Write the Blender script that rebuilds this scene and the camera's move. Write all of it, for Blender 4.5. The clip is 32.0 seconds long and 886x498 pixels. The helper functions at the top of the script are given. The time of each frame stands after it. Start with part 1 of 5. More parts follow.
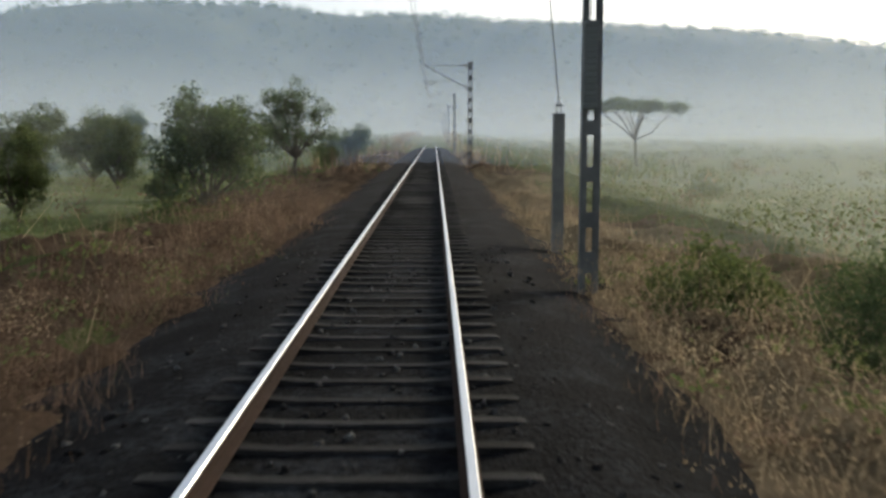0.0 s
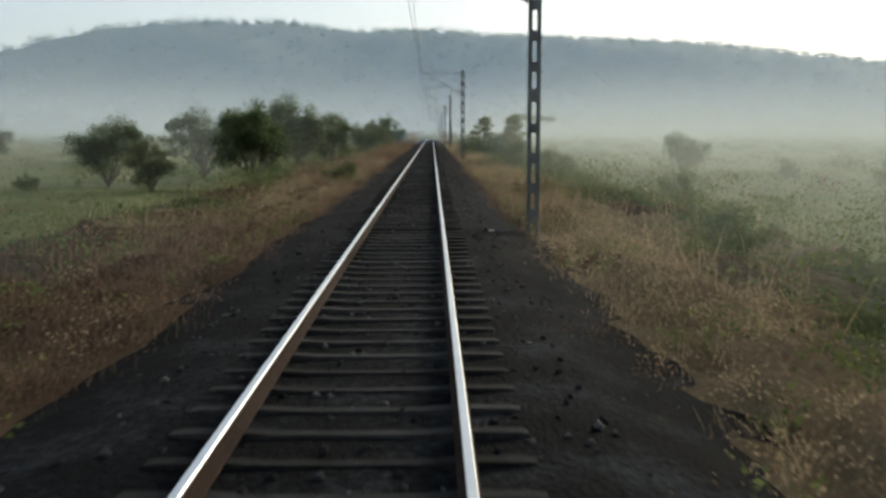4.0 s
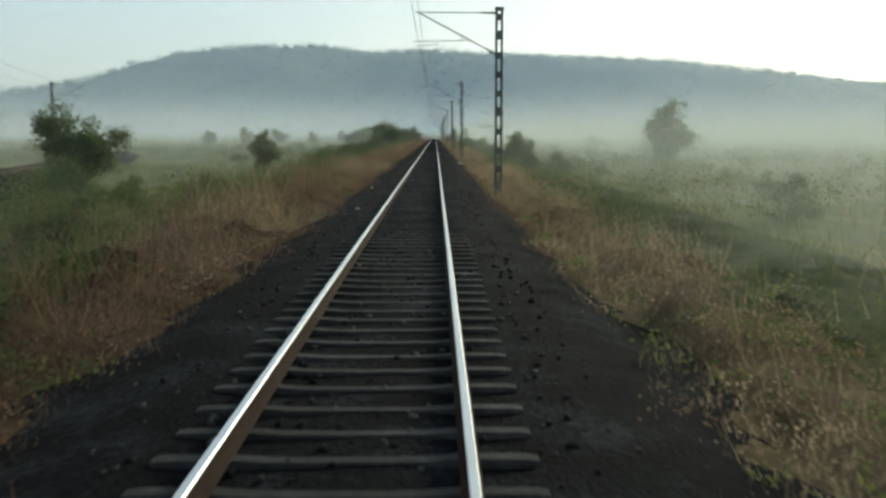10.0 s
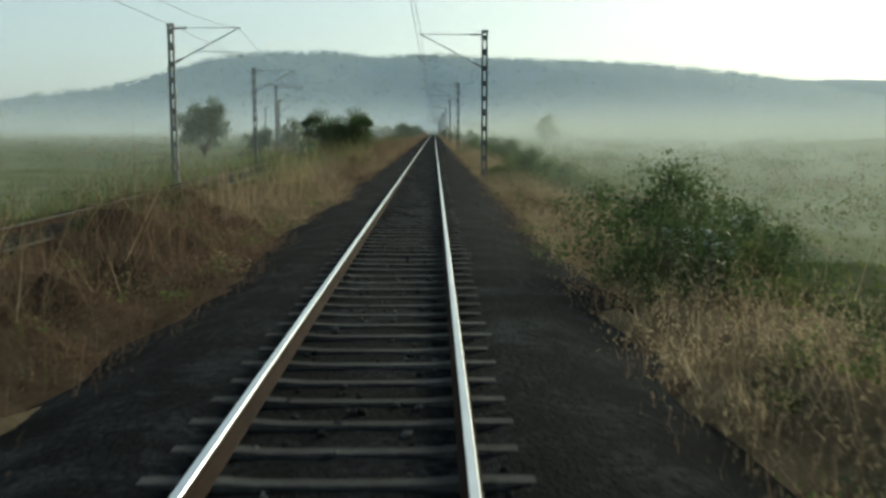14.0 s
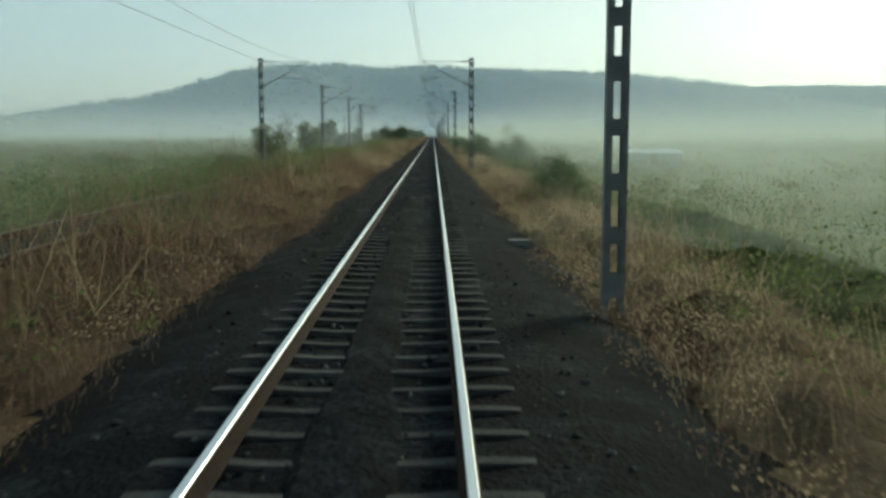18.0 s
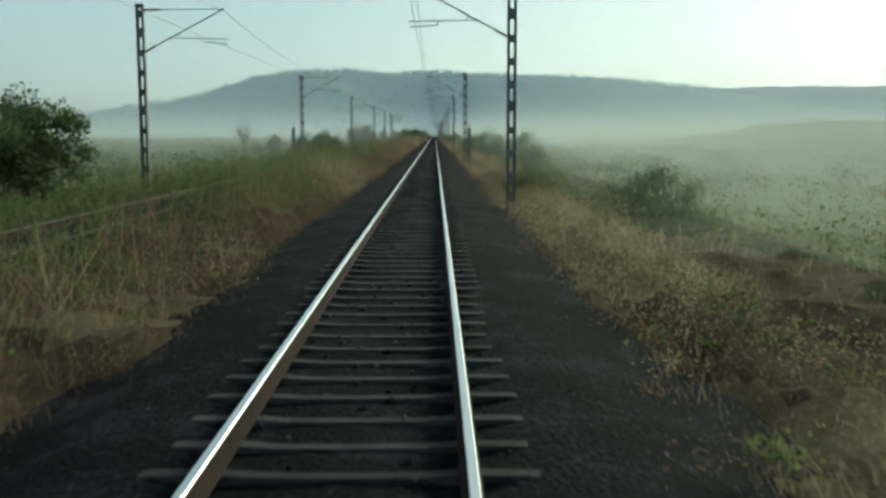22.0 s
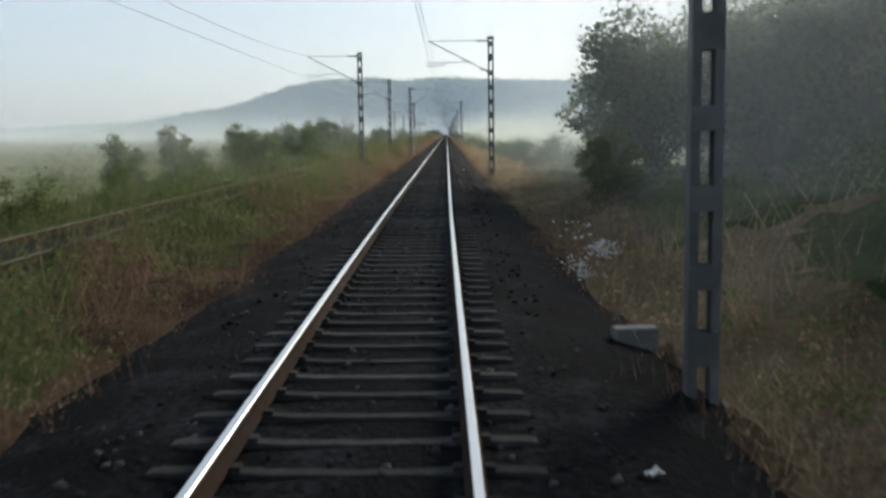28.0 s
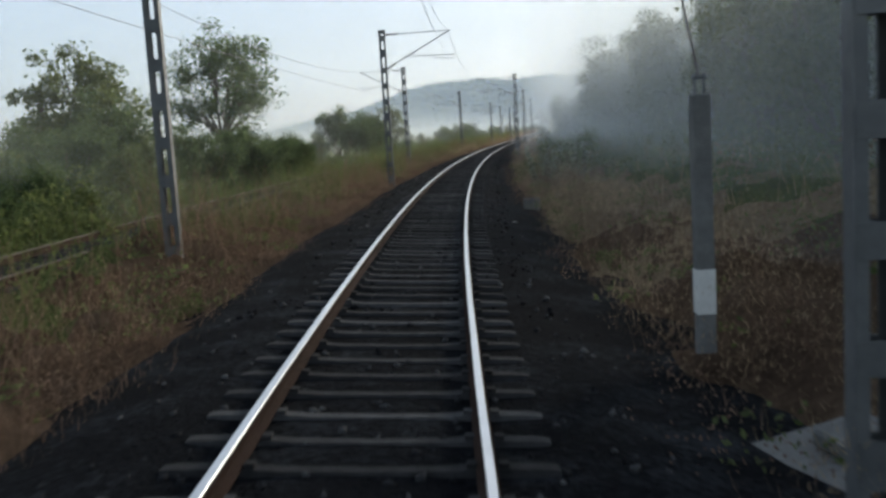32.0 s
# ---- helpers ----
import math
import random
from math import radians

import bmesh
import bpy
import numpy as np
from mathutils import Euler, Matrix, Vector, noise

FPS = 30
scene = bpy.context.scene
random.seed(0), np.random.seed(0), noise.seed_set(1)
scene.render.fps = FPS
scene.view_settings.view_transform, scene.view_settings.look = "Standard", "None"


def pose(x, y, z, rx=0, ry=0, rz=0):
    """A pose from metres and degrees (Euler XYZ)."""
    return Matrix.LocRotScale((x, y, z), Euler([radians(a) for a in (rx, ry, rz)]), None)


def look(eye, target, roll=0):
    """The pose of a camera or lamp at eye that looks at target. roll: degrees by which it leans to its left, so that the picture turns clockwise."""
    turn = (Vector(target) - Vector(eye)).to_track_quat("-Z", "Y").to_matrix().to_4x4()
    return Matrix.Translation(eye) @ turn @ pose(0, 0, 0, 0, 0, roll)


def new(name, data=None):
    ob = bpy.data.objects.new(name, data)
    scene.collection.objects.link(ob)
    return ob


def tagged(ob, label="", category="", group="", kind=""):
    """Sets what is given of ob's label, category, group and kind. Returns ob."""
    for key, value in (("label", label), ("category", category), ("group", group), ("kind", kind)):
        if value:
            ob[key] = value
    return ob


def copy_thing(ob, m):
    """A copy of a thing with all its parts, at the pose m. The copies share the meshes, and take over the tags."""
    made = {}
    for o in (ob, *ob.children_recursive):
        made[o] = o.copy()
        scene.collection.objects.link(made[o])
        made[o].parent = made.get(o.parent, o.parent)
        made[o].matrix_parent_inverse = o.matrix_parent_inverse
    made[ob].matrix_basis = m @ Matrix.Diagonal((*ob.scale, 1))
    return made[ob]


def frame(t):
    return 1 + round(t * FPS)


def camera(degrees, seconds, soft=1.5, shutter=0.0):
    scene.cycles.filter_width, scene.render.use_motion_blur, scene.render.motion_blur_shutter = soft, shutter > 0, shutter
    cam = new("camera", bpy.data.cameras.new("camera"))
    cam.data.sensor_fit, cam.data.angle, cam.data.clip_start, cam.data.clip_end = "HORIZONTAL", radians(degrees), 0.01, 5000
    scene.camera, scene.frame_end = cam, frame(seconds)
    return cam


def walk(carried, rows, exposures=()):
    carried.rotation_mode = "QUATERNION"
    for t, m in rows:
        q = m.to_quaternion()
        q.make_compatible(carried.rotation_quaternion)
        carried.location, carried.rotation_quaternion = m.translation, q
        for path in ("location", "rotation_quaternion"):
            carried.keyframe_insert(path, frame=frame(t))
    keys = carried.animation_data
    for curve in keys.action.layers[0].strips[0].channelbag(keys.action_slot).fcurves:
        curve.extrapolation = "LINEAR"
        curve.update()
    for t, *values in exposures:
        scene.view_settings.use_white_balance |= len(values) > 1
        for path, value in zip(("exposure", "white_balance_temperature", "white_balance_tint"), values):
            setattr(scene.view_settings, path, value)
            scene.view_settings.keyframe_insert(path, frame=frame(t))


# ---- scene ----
# ---- the line: a straight that bends off near its end ----
SPEED = 30.0                 # metres a second, running backwards
BEND_T, BEND_A = 26.5, 0.23  # the bend starts at that time; degrees a second squared
S_BEND, S_END = SPEED * BEND_T, SPEED * 33.0


def heading(s):
    """Turn of the line in radians at s metres back from the start."""
    q = min(max(s, S_BEND), S_END)
    return math.radians(BEND_A) * ((q - S_BEND) / SPEED) ** 2


def cant(s):
    """Lean of the track to the inside of the bend, in radians."""
    return math.radians(np.interp(s, (SPEED * 27.2, SPEED * 28.5, SPEED * 30, SPEED * 31.2), (0, 1.4, 2.7, 3.4)))


STEP = 1.0
LINE_X, LINE_Y = [0.0], [0.0]
for i in range(1300):
    h = heading((i + 0.5) * STEP)
    LINE_X.append(LINE_X[-1] + math.sin(h) * STEP)
    LINE_Y.append(LINE_Y[-1] - math.cos(h) * STEP)
NLX, NLY = np.array(LINE_X), np.array(LINE_Y)


def spot(s, u, z=0.0):
    """World place at s metres back along the line, u metres to its right."""
    h = heading(s)
    if s <= 0:
        return Vector((u, -s, z))
    x = float(np.interp(s, np.arange(len(NLX)) * STEP, NLX))
    y = float(np.interp(s, np.arange(len(NLY)) * STEP, NLY))
    return Vector((x + u * math.cos(h), y + u * math.sin(h), z))


def line_x(y):
    """The line's x where it crosses that y (arrays too)."""
    return np.interp(-np.asarray(y, float), -NLY, NLX)


def banked(s, u, z):
    """World place of a point of the leaning track: u to the right and z up from the rails' middle."""
    c = cant(s) * max(0.0, min(1.0, (3.9 - abs(u)) / 1.3))
    return spot(s, u * math.cos(c) + z * math.sin(c), z * math.cos(c) - u * math.sin(c))


# ---- the camera ----
LENS = 49.5
cam = camera(LENS, 32.0, soft=2.9, shutter=0.07)
EYE_U, EYE_Z = 0.637, 2.11
# seconds, metres ahead of the even pace, yaw and pitch against the line
SWAY = [
    (0, -0.12, -0.50, -6.87),
    (0.5, 0.02, -0.50, -6.94),
    (1, 0.15, -0.47, -6.95),
    (1.5, 0.14, -0.47, -6.96),
    (2, 0.13, -0.48, -6.94),
    (2.5, 0.03, -0.56, -6.92),
    (3, -0.07, -0.60, -6.89),
    (3.5, -0.11, -0.70, -6.98),
    (5.5, -0.27, -0.38, -6.89),
    (6, -0.07, -0.43, -6.90),
    (6.5, -0.20, -0.43, -6.84),
    (7, -0.32, -0.47, -6.87),
    (7.5, -0.11, -0.35, -6.85),
    (8, 0.11, -0.42, -6.83),
    (8.5, 0.06, -0.49, -6.84),
    (9, 0.02, -0.53, -6.84),
    (9.5, -0.03, -0.54, -6.92),
    (10, -0.08, -0.45, -6.83),
    (10.5, -0.11, -0.46, -6.95),
    (11, -0.14, -0.57, -6.98),
    (11.5, -0.22, -0.57, -6.96),
    (12, -0.30, -0.50, -6.89),
    (12.5, -0.27, -0.56, -6.99),
    (13, -0.24, -0.55, -6.91),
    (13.5, -0.30, -0.52, -6.95),
    (14, -0.35, -0.52, -7.04),
    (14.5, -0.37, -0.51, -7.00),
    (15, -0.39, -0.61, -6.99),
    (15.5, -0.10, -0.63, -6.96),
    (17.5, -0.02, -0.53, -6.91),
    (18, -0.27, -0.58, -6.83),
    (18.5, -0.30, -0.47, -6.84),
    (19, -0.32, -0.46, -6.82),
    (19.5, -0.34, -0.53, -6.78),
    (20, -0.35, -0.55, -6.81),
    (20.5, -0.35, -0.41, -6.86),
    (21, -0.35, -0.46, -6.93),
    (21.5, -0.33, -0.56, -6.91),
    (22, -0.31, -0.47, -6.87),
    (22.5, -0.34, -0.47, -6.86),
    (23, -0.38, -0.47, -6.84),
    (23.5, -0.43, -0.51, -6.87),
    (24, -0.48, -0.49, -6.97),
    (24.5, -0.20, -0.40, -6.95),
    (25, 0.08, -0.47, -6.95),
    (25.5, 0.36, -0.47, -6.87),
    (27.5, 0.22, -0.30, -6.89),
    (28, -0.17, -0.30, -6.89),
    (28.5, -0.26, -0.30, -6.89),
    (29, -0.36, -0.30, -6.89),
    (29.5, -0.16, -0.30, -6.89),
    (30, 0.03, -0.30, -6.89),
    (30.5, -0.12, -0.30, -6.89),
    (31, -0.28, -0.30, -6.89),
    (31.5, -0.09, -0.30, -6.89),
    (32, 0.10, -0.30, -6.89),
]
walk(cam, [(t, pose(*banked(SPEED * t + e, EYE_U - np.interp(t, (29, 32), (0, 0.065)), EYE_Z), 90 + p, math.degrees(cant(SPEED * t)), yw + math.degrees(heading(SPEED * t)))) for t, e, yw, p in SWAY],
     exposures=[(0, 0.8, 6450, 7), (3, 0.68, 6400, 5), (6, 0.64, 6250, 0), (13, 0.54, 6150, -9), (19, 0.36, 5800, -17), (25.5, 0.34, 5700, -18), (27.5, 0.6, 5900, 5), (32, 0.72, 5900, 7)])

# ---- sky and sun ----
SUN_AZ, SUN_EL = 32.0, 19.0   # degrees to the right of the line, and up
world = bpy.data.worlds.new("sky")
scene.world = world
world.use_nodes = True
wn = world.node_tree.nodes
sky = wn.new("ShaderNodeTexSky")
sky.sky_type, sky.sun_disc = "NISHITA", False
sky.sun_elevation, sky.sun_rotation = radians(SUN_EL), radians(SUN_AZ)
sky.air_density, sky.dust_density, sky.ozone_density = 1.0, 2.2, 1.0
# morning haze evens out the sky and pales its blue
even, pale = wn.new("ShaderNodeGamma"), wn.new("ShaderNodeHueSaturation")
even.inputs["Gamma"].default_value, pale.inputs["Saturation"].default_value = 0.60, 0.72
world.node_tree.links.new(sky.outputs[0], even.inputs[0])
world.node_tree.links.new(even.outputs[0], pale.inputs["Color"])
world.node_tree.links.new(pale.outputs[0], wn["Background"].inputs[0])
wn["Background"].inputs[1].default_value = 0.19
sun = new("sun", bpy.data.lights.new("sun", "SUN"))
sun.data.energy, sun.data.angle, sun.data.color = 3.6, radians(16), (1.0, 0.86, 0.66)
sd = Vector((math.sin(radians(SUN_AZ)) * math.cos(radians(SUN_EL)), math.cos(radians(SUN_AZ)) * math.cos(radians(SUN_EL)), math.sin(radians(SUN_EL))))
sun.matrix_world = look(sd * 50, (0, 0, 0))


# ---- materials ----
def material(name, colors, scale=4.0, rough=0.85, metal=0.0, bump=0.0, bump_scale=None, random_amount=0.0, island=False, translucent=0.0, detail=6.0, shine=0.3):
    """A surface whose colours run along a noise of two scales, with fine relief."""
    m = bpy.data.materials.new(name)
    m.use_nodes = True
    nt = m.node_tree
    n, l = nt.nodes, nt.links
    b = n["Principled BSDF"]
    co = n.new("ShaderNodeTexCoord")
    noi = n.new("ShaderNodeTexNoise")
    noi.inputs["Scale"].default_value, noi.inputs["Detail"].default_value = scale, detail
    noi.inputs["Roughness"].default_value = 0.65
    big = n.new("ShaderNodeTexNoise")
    big.inputs["Scale"].default_value = scale * 0.11
    l.new(co.outputs["Object"], noi.inputs["Vector"])
    l.new(co.outputs["Object"], big.inputs["Vector"])
    add = n.new("ShaderNodeMath")
    add.operation = "MULTIPLY_ADD"
    add.inputs[1].default_value = 0.55
    l.new(noi.outputs["Fac"], add.inputs[0])
    half = n.new("ShaderNodeMath")
    half.operation = "MULTIPLY"
    half.inputs[1].default_value = 0.45
    l.new(big.outputs["Fac"], half.inputs[0])
    l.new(half.outputs[0], add.inputs[2])
    fac = add.outputs[0]
    if random_amount:
        src = n.new("ShaderNodeNewGeometry" if island else "ShaderNodeObjectInfo")
        mad = n.new("ShaderNodeMath")
        mad.operation = "MULTIPLY_ADD"
        mad.inputs[1].default_value = random_amount
        l.new(src.outputs["Random Per Island" if island else "Random"], mad.inputs[0])
        sub = n.new("ShaderNodeMath")
        sub.operation = "SUBTRACT"
        sub.inputs[1].default_value = random_amount * 0.5
        l.new(fac, sub.inputs[0])
        l.new(sub.outputs[0], mad.inputs[2])
        fac = mad.outputs[0]
    ramp = n.new("ShaderNodeValToRGB")
    e = ramp.color_ramp.elements
    k = len(colors)
    while len(e) < k:
        e.new(0.5)
    for i, c in enumerate(colors):
        e[i].position = 0.28 + 0.44 * i / max(1, k - 1)
        e[i].color = (*c, 1)
    l.new(fac, ramp.inputs[0])
    l.new(ramp.outputs[0], b.inputs["Base Color"])
    b.inputs["Roughness"].default_value, b.inputs["Metallic"].default_value = rough, metal
    b.inputs["Specular IOR Level"].default_value = shine
    if bump:
        bn = n.new("ShaderNodeTexNoise")
        bn.inputs["Scale"].default_value, bn.inputs["Detail"].default_value = bump_scale or scale * 6, 4
        l.new(co.outputs["Object"], bn.inputs["Vector"])
        bp = n.new("ShaderNodeBump")
        bp.inputs["Strength"].default_value, bp.inputs["Distance"].default_value = bump, 0.05
        l.new(bn.outputs["Fac"], bp.inputs["Height"])
        l.new(bp.outputs[0], b.inputs["Normal"])
    if translucent:
        tr = n.new("ShaderNodeBsdfTranslucent")
        l.new(ramp.outputs[0], tr.inputs[0])
        mix = n.new("ShaderNodeMixShader")
        mix.inputs[0].default_value = translucent
        l.new(b.outputs[0], mix.inputs[1])
        l.new(tr.outputs[0], mix.inputs[2])
        l.new(mix.outputs[0], n["Material Output"].inputs[0])
    return m


M_GROUND = material("field_earth", [(0.05, 0.05, 0.025), (0.11, 0.10, 0.05), (0.09, 0.115, 0.04), (0.18, 0.17, 0.085), (0.12, 0.15, 0.055)], 2.4, 0.95, bump=1.0, bump_scale=9, shine=0.03, detail=12)
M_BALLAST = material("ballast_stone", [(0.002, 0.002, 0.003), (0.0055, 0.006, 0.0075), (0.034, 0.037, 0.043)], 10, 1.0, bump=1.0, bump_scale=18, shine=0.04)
M_STONE = material("loose_stone", [(0.012, 0.012, 0.013), (0.03, 0.03, 0.031), (0.085, 0.085, 0.083)], 6, 1.0, random_amount=0.5, island=True, shine=0.05)
M_SLEEPER = material("sleeper_concrete", [(0.02, 0.0195, 0.0195), (0.045, 0.044, 0.044), (0.09, 0.088, 0.087)], 5, 0.95, bump=0.3, random_amount=0.25, shine=0.08)
# darker copy of the sleeper concrete; dims the line's first stretch
M_SLEEPER_DARK = material("dimmed_sleeper_concrete", [(0.011, 0.0108, 0.011), (0.024, 0.0235, 0.024), (0.05, 0.049, 0.049)], 5, 0.95, bump=0.3, random_amount=0.25, island=True, shine=0.08)
M_RAIL_HEAD = material("polished_rail_steel", [(0.55, 0.55, 0.56), (0.68, 0.68, 0.69)], 3, 0.28, metal=1.0)
M_RAIL_DULL = material("dull_rail_steel", [(0.07, 0.055, 0.048), (0.14, 0.115, 0.10)], 3, 0.75, metal=0.4)
M_RAIL = material("rusty_rail_steel", [(0.017, 0.011, 0.008), (0.034, 0.02, 0.015), (0.05, 0.03, 0.022)], 8, 0.9, bump=0.3, shine=0.08)
M_MAST = material("weathered_galvanised_steel", [(0.075, 0.078, 0.08), (0.125, 0.128, 0.13), (0.19, 0.19, 0.188)], 3, 0.6, metal=0.35, bump=0.1, random_amount=0.2)
M_WIRE = material("dull_copper_wire", [(0.06, 0.05, 0.045), (0.11, 0.09, 0.08)], 3, 0.5, metal=0.6)
M_PORCELAIN = material("brown_glazed_porcelain", [(0.05, 0.025, 0.018), (0.09, 0.045, 0.03)], 5, 0.25)
M_CONCRETE = material("weathered_concrete", [(0.08, 0.08, 0.078), (0.145, 0.143, 0.136), (0.23, 0.225, 0.21)], 4, 0.9, bump=0.35)
M_WEIGHT = material("painted_iron_weight", [(0.09, 0.10, 0.10), (0.15, 0.16, 0.16)], 5, 0.6, bump=0.2)
M_WHITE = material("chalky_white_paint", [(0.5, 0.49, 0.46), (0.75, 0.74, 0.7)], 6, 0.8, bump=0.2)
M_HILL = material("wooded_hillside", [(0.035, 0.055, 0.03), (0.06, 0.085, 0.04), (0.10, 0.115, 0.06)], 0.05, 0.95, bump=0.5, bump_scale=0.25)
M_DRY = material("dry_grass", [(0.085, 0.052, 0.034), (0.17, 0.112, 0.076), (0.28, 0.198, 0.14)], 0.6, 0.8, random_amount=0.2, island=True, translucent=0.5)
M_STRAW = material("pale_straw", [(0.25, 0.18, 0.105), (0.39, 0.295, 0.18), (0.5, 0.405, 0.265)], 0.6, 0.8, random_amount=0.2, island=True, translucent=0.45)
M_GREEN = material("green_grass", [(0.05, 0.07, 0.02), (0.10, 0.125, 0.04), (0.17, 0.19, 0.07)], 0.6, 0.75, random_amount=0.25, island=True, translucent=0.5)
M_LEAF = material("dark_green_leaves", [(0.045, 0.07, 0.028), (0.08, 0.112, 0.043), (0.12, 0.155, 0.062)], 0.7, 0.7, random_amount=0.3, island=True, translucent=0.55)
M_LEAF2 = material("olive_leaves", [(0.06, 0.08, 0.028), (0.105, 0.13, 0.045), (0.16, 0.18, 0.07)], 0.7, 0.7, random_amount=0.3, island=True, translucent=0.55)
# matted growth in darker copies of the grass colours, for its shaded base
M_MAT_DRY = material("matted_dry_grass", [(0.042, 0.028, 0.019), (0.102, 0.070, 0.047), (0.18, 0.128, 0.09)], 8, 0.9, bump=1.0, bump_scale=22, translucent=0.45, detail=10, shine=0.02)
M_MAT_STRAW = material("matted_straw", [(0.10, 0.07, 0.042), (0.2, 0.15, 0.093), (0.3, 0.235, 0.155)], 8, 0.9, bump=1.0, bump_scale=22, translucent=0.45, detail=10, shine=0.02)
M_MAT_GREEN = material("matted_green_weeds", [(0.035, 0.045, 0.017), (0.075, 0.095, 0.034), (0.13, 0.15, 0.058)], 8, 0.85, bump=1.0, bump_scale=18, translucent=0.45, detail=10, shine=0.04)
M_MILKWEED = material("broad_milkweed_leaves", [(0.07, 0.10, 0.05), (0.13, 0.17, 0.095), (0.26, 0.30, 0.21)], 2.0, 0.55, random_amount=0.4, island=True, translucent=0.35)
M_BARK = material("grey_brown_bark", [(0.05, 0.04, 0.03), (0.10, 0.08, 0.06), (0.15, 0.125, 0.10)], 5, 0.95, bump=0.5)


# ---- builders ----
def part(name, bm, mat, parent=None, label=""):
    me = bpy.data.meshes.new(name)
    bm.to_mesh(me)
    bm.free()
    me.materials.append(mat)
    ob = new(name, me)
    if parent:
        ob.parent = parent
    if label:
        tagged(ob, label)
    return ob


def mesh_part(name, verts, faces, mat, parent=None, label=""):
    me = bpy.data.meshes.new(name)
    me.from_pydata([tuple(v) for v in verts], [], faces)
    me.materials.append(mat)
    ob = new(name, me)
    if parent:
        ob.parent = parent
    if label:
        tagged(ob, label)
    return ob


def quads(name, co, size, mat, parent=None):
    """Fast mesh from an array of corners, size corners to each face."""
    co = np.asarray(co, np.float32).reshape(-1, 3)
    nf = len(co) // size
    me = bpy.data.meshes.new(name)
    me.vertices.add(len(co))
    me.vertices.foreach_set("co", co.ravel())
    me.loops.add(len(co))
    me.loops.foreach_set("vertex_index", np.arange(len(co), dtype=np.int32))
    me.polygons.add(nf)
    me.polygons.foreach_set("loop_start", np.arange(0, len(co), size, dtype=np.int32))
    me.update(calc_edges=True)
    me.materials.append(mat)
    ob = new(name, me)
    if parent:
        ob.parent = parent
    return ob


def empty(name, m, label, category, group="", kind=""):
    ob = new(name)
    ob.matrix_world = m
    return tagged(ob, label, category, group, kind)


def box(bm, x0, x1, y0, y1, z0, z1, bevel=0.0):
    r = bmesh.ops.create_cube(bm, size=1.0, matrix=Matrix.Translation(((x0 + x1) / 2, (y0 + y1) / 2, (z0 + z1) / 2)) @ Matrix.Diagonal((x1 - x0, y1 - y0, z1 - z0, 1)))
    if bevel:
        es = list({e for v in r["verts"] for e in v.link_edges})
        bmesh.ops.bevel(bm, geom=es, offset=bevel, segments=1, affect="EDGES")


def rod(bm, a, b, r0, r1=None, n=8):
    a, b = Vector(a), Vector(b)
    d = b - a
    q = d.to_track_quat("Z", "Y").to_matrix().to_4x4()
    bmesh.ops.create_cone(bm, cap_ends=True, segments=n, radius1=r0, radius2=r0 if r1 is None else r1, depth=d.length, matrix=Matrix.Translation((a + b) / 2) @ q)


def sweep(name, profile, s0, s1, step, mat, parent=None, u_of=None):
    """A bar of constant section (u, z) along the line."""
    ss = list(np.arange(s0, s1, step)) + [s1]
    k = len(profile)
    verts, faces = [], []
    for s in ss:
        off = u_of(s) if u_of else 0.0
        for u, z in profile:
            verts.append(banked(s, u, z) if u_of is None else spot(s, u + off, z))
    for i in range(len(ss) - 1):
        for j in range(k):
            a, b = i * k + j, i * k + (j + 1) % k
            faces.append((a, b, b + k, a + k))
    faces += [tuple(range(k)), tuple(reversed(range((len(ss) - 1) * k, len(ss) * k)))]
    return mesh_part(name, verts, faces, mat, parent)


# ---- lie of the land ----
def smooth(a, b, x):
    t = np.clip((np.asarray(x, float) - a) / (b - a), 0, 1)
    return t * t * (3 - 2 * t)


def second_u(y):
    """Offset of the second track from the first where y is given."""
    y = np.asarray(y, float)
    out = np.clip(y + 412, 0, None)
    return -7.75 - 0.0006 * out ** 2 - 0.45 * smooth(-835, -890, y)


def land(x, y):
    """Height of the open ground."""
    x, y = np.asarray(x, float), np.asarray(y, float)
    u = x - line_x(y)
    a = np.abs(u)
    z = -0.62 - 0.25 * smooth(4.3, 3.7, a) - np.where(u > 0, 0.85, 0.45) * smooth(3.8, 9, a) - np.where(u > 0, 0.9, 0.25) * smooth(9, 22, a)
    # bed of the second track
    d2 = np.abs(u - second_u(y))
    bed = smooth(5.5, 3.6, d2) * smooth(-150, -260, y)
    z = z * (1 - bed) - 0.68 * bed
    wob = 0.25 * np.sin(x * 0.11 + 1.3) * np.sin(y * 0.083) + 0.16 * np.sin(x * 0.31 + y * 0.17) + 0.10 * np.sin(y * 0.53 - x * 0.2)
    z = z + wob * smooth(4.5, 9, a) * (1 - bed)
    # grassy banks beyond the right-hand fields
    z = z + 2.6 * smooth(58, 74, u) * smooth(-170, -240, y) * smooth(-520, -480, y)
    z = z + 4.1 * smooth(38, 54, u + 0.08 * (y + 440)) * smooth(-425, -455, y)
    # wooded rise beside the bend
    rise = smooth(3.8, 9, u) * 1.6 + smooth(8, 40, u) * 6.0
    z = z + rise * smooth(-985, -940, y) * smooth(-770, -815, y)
    far = smooth(90, 500, a) + smooth(60, 380, y)
    z = z + 3.0 * np.clip(far, 0, 1)
    return z


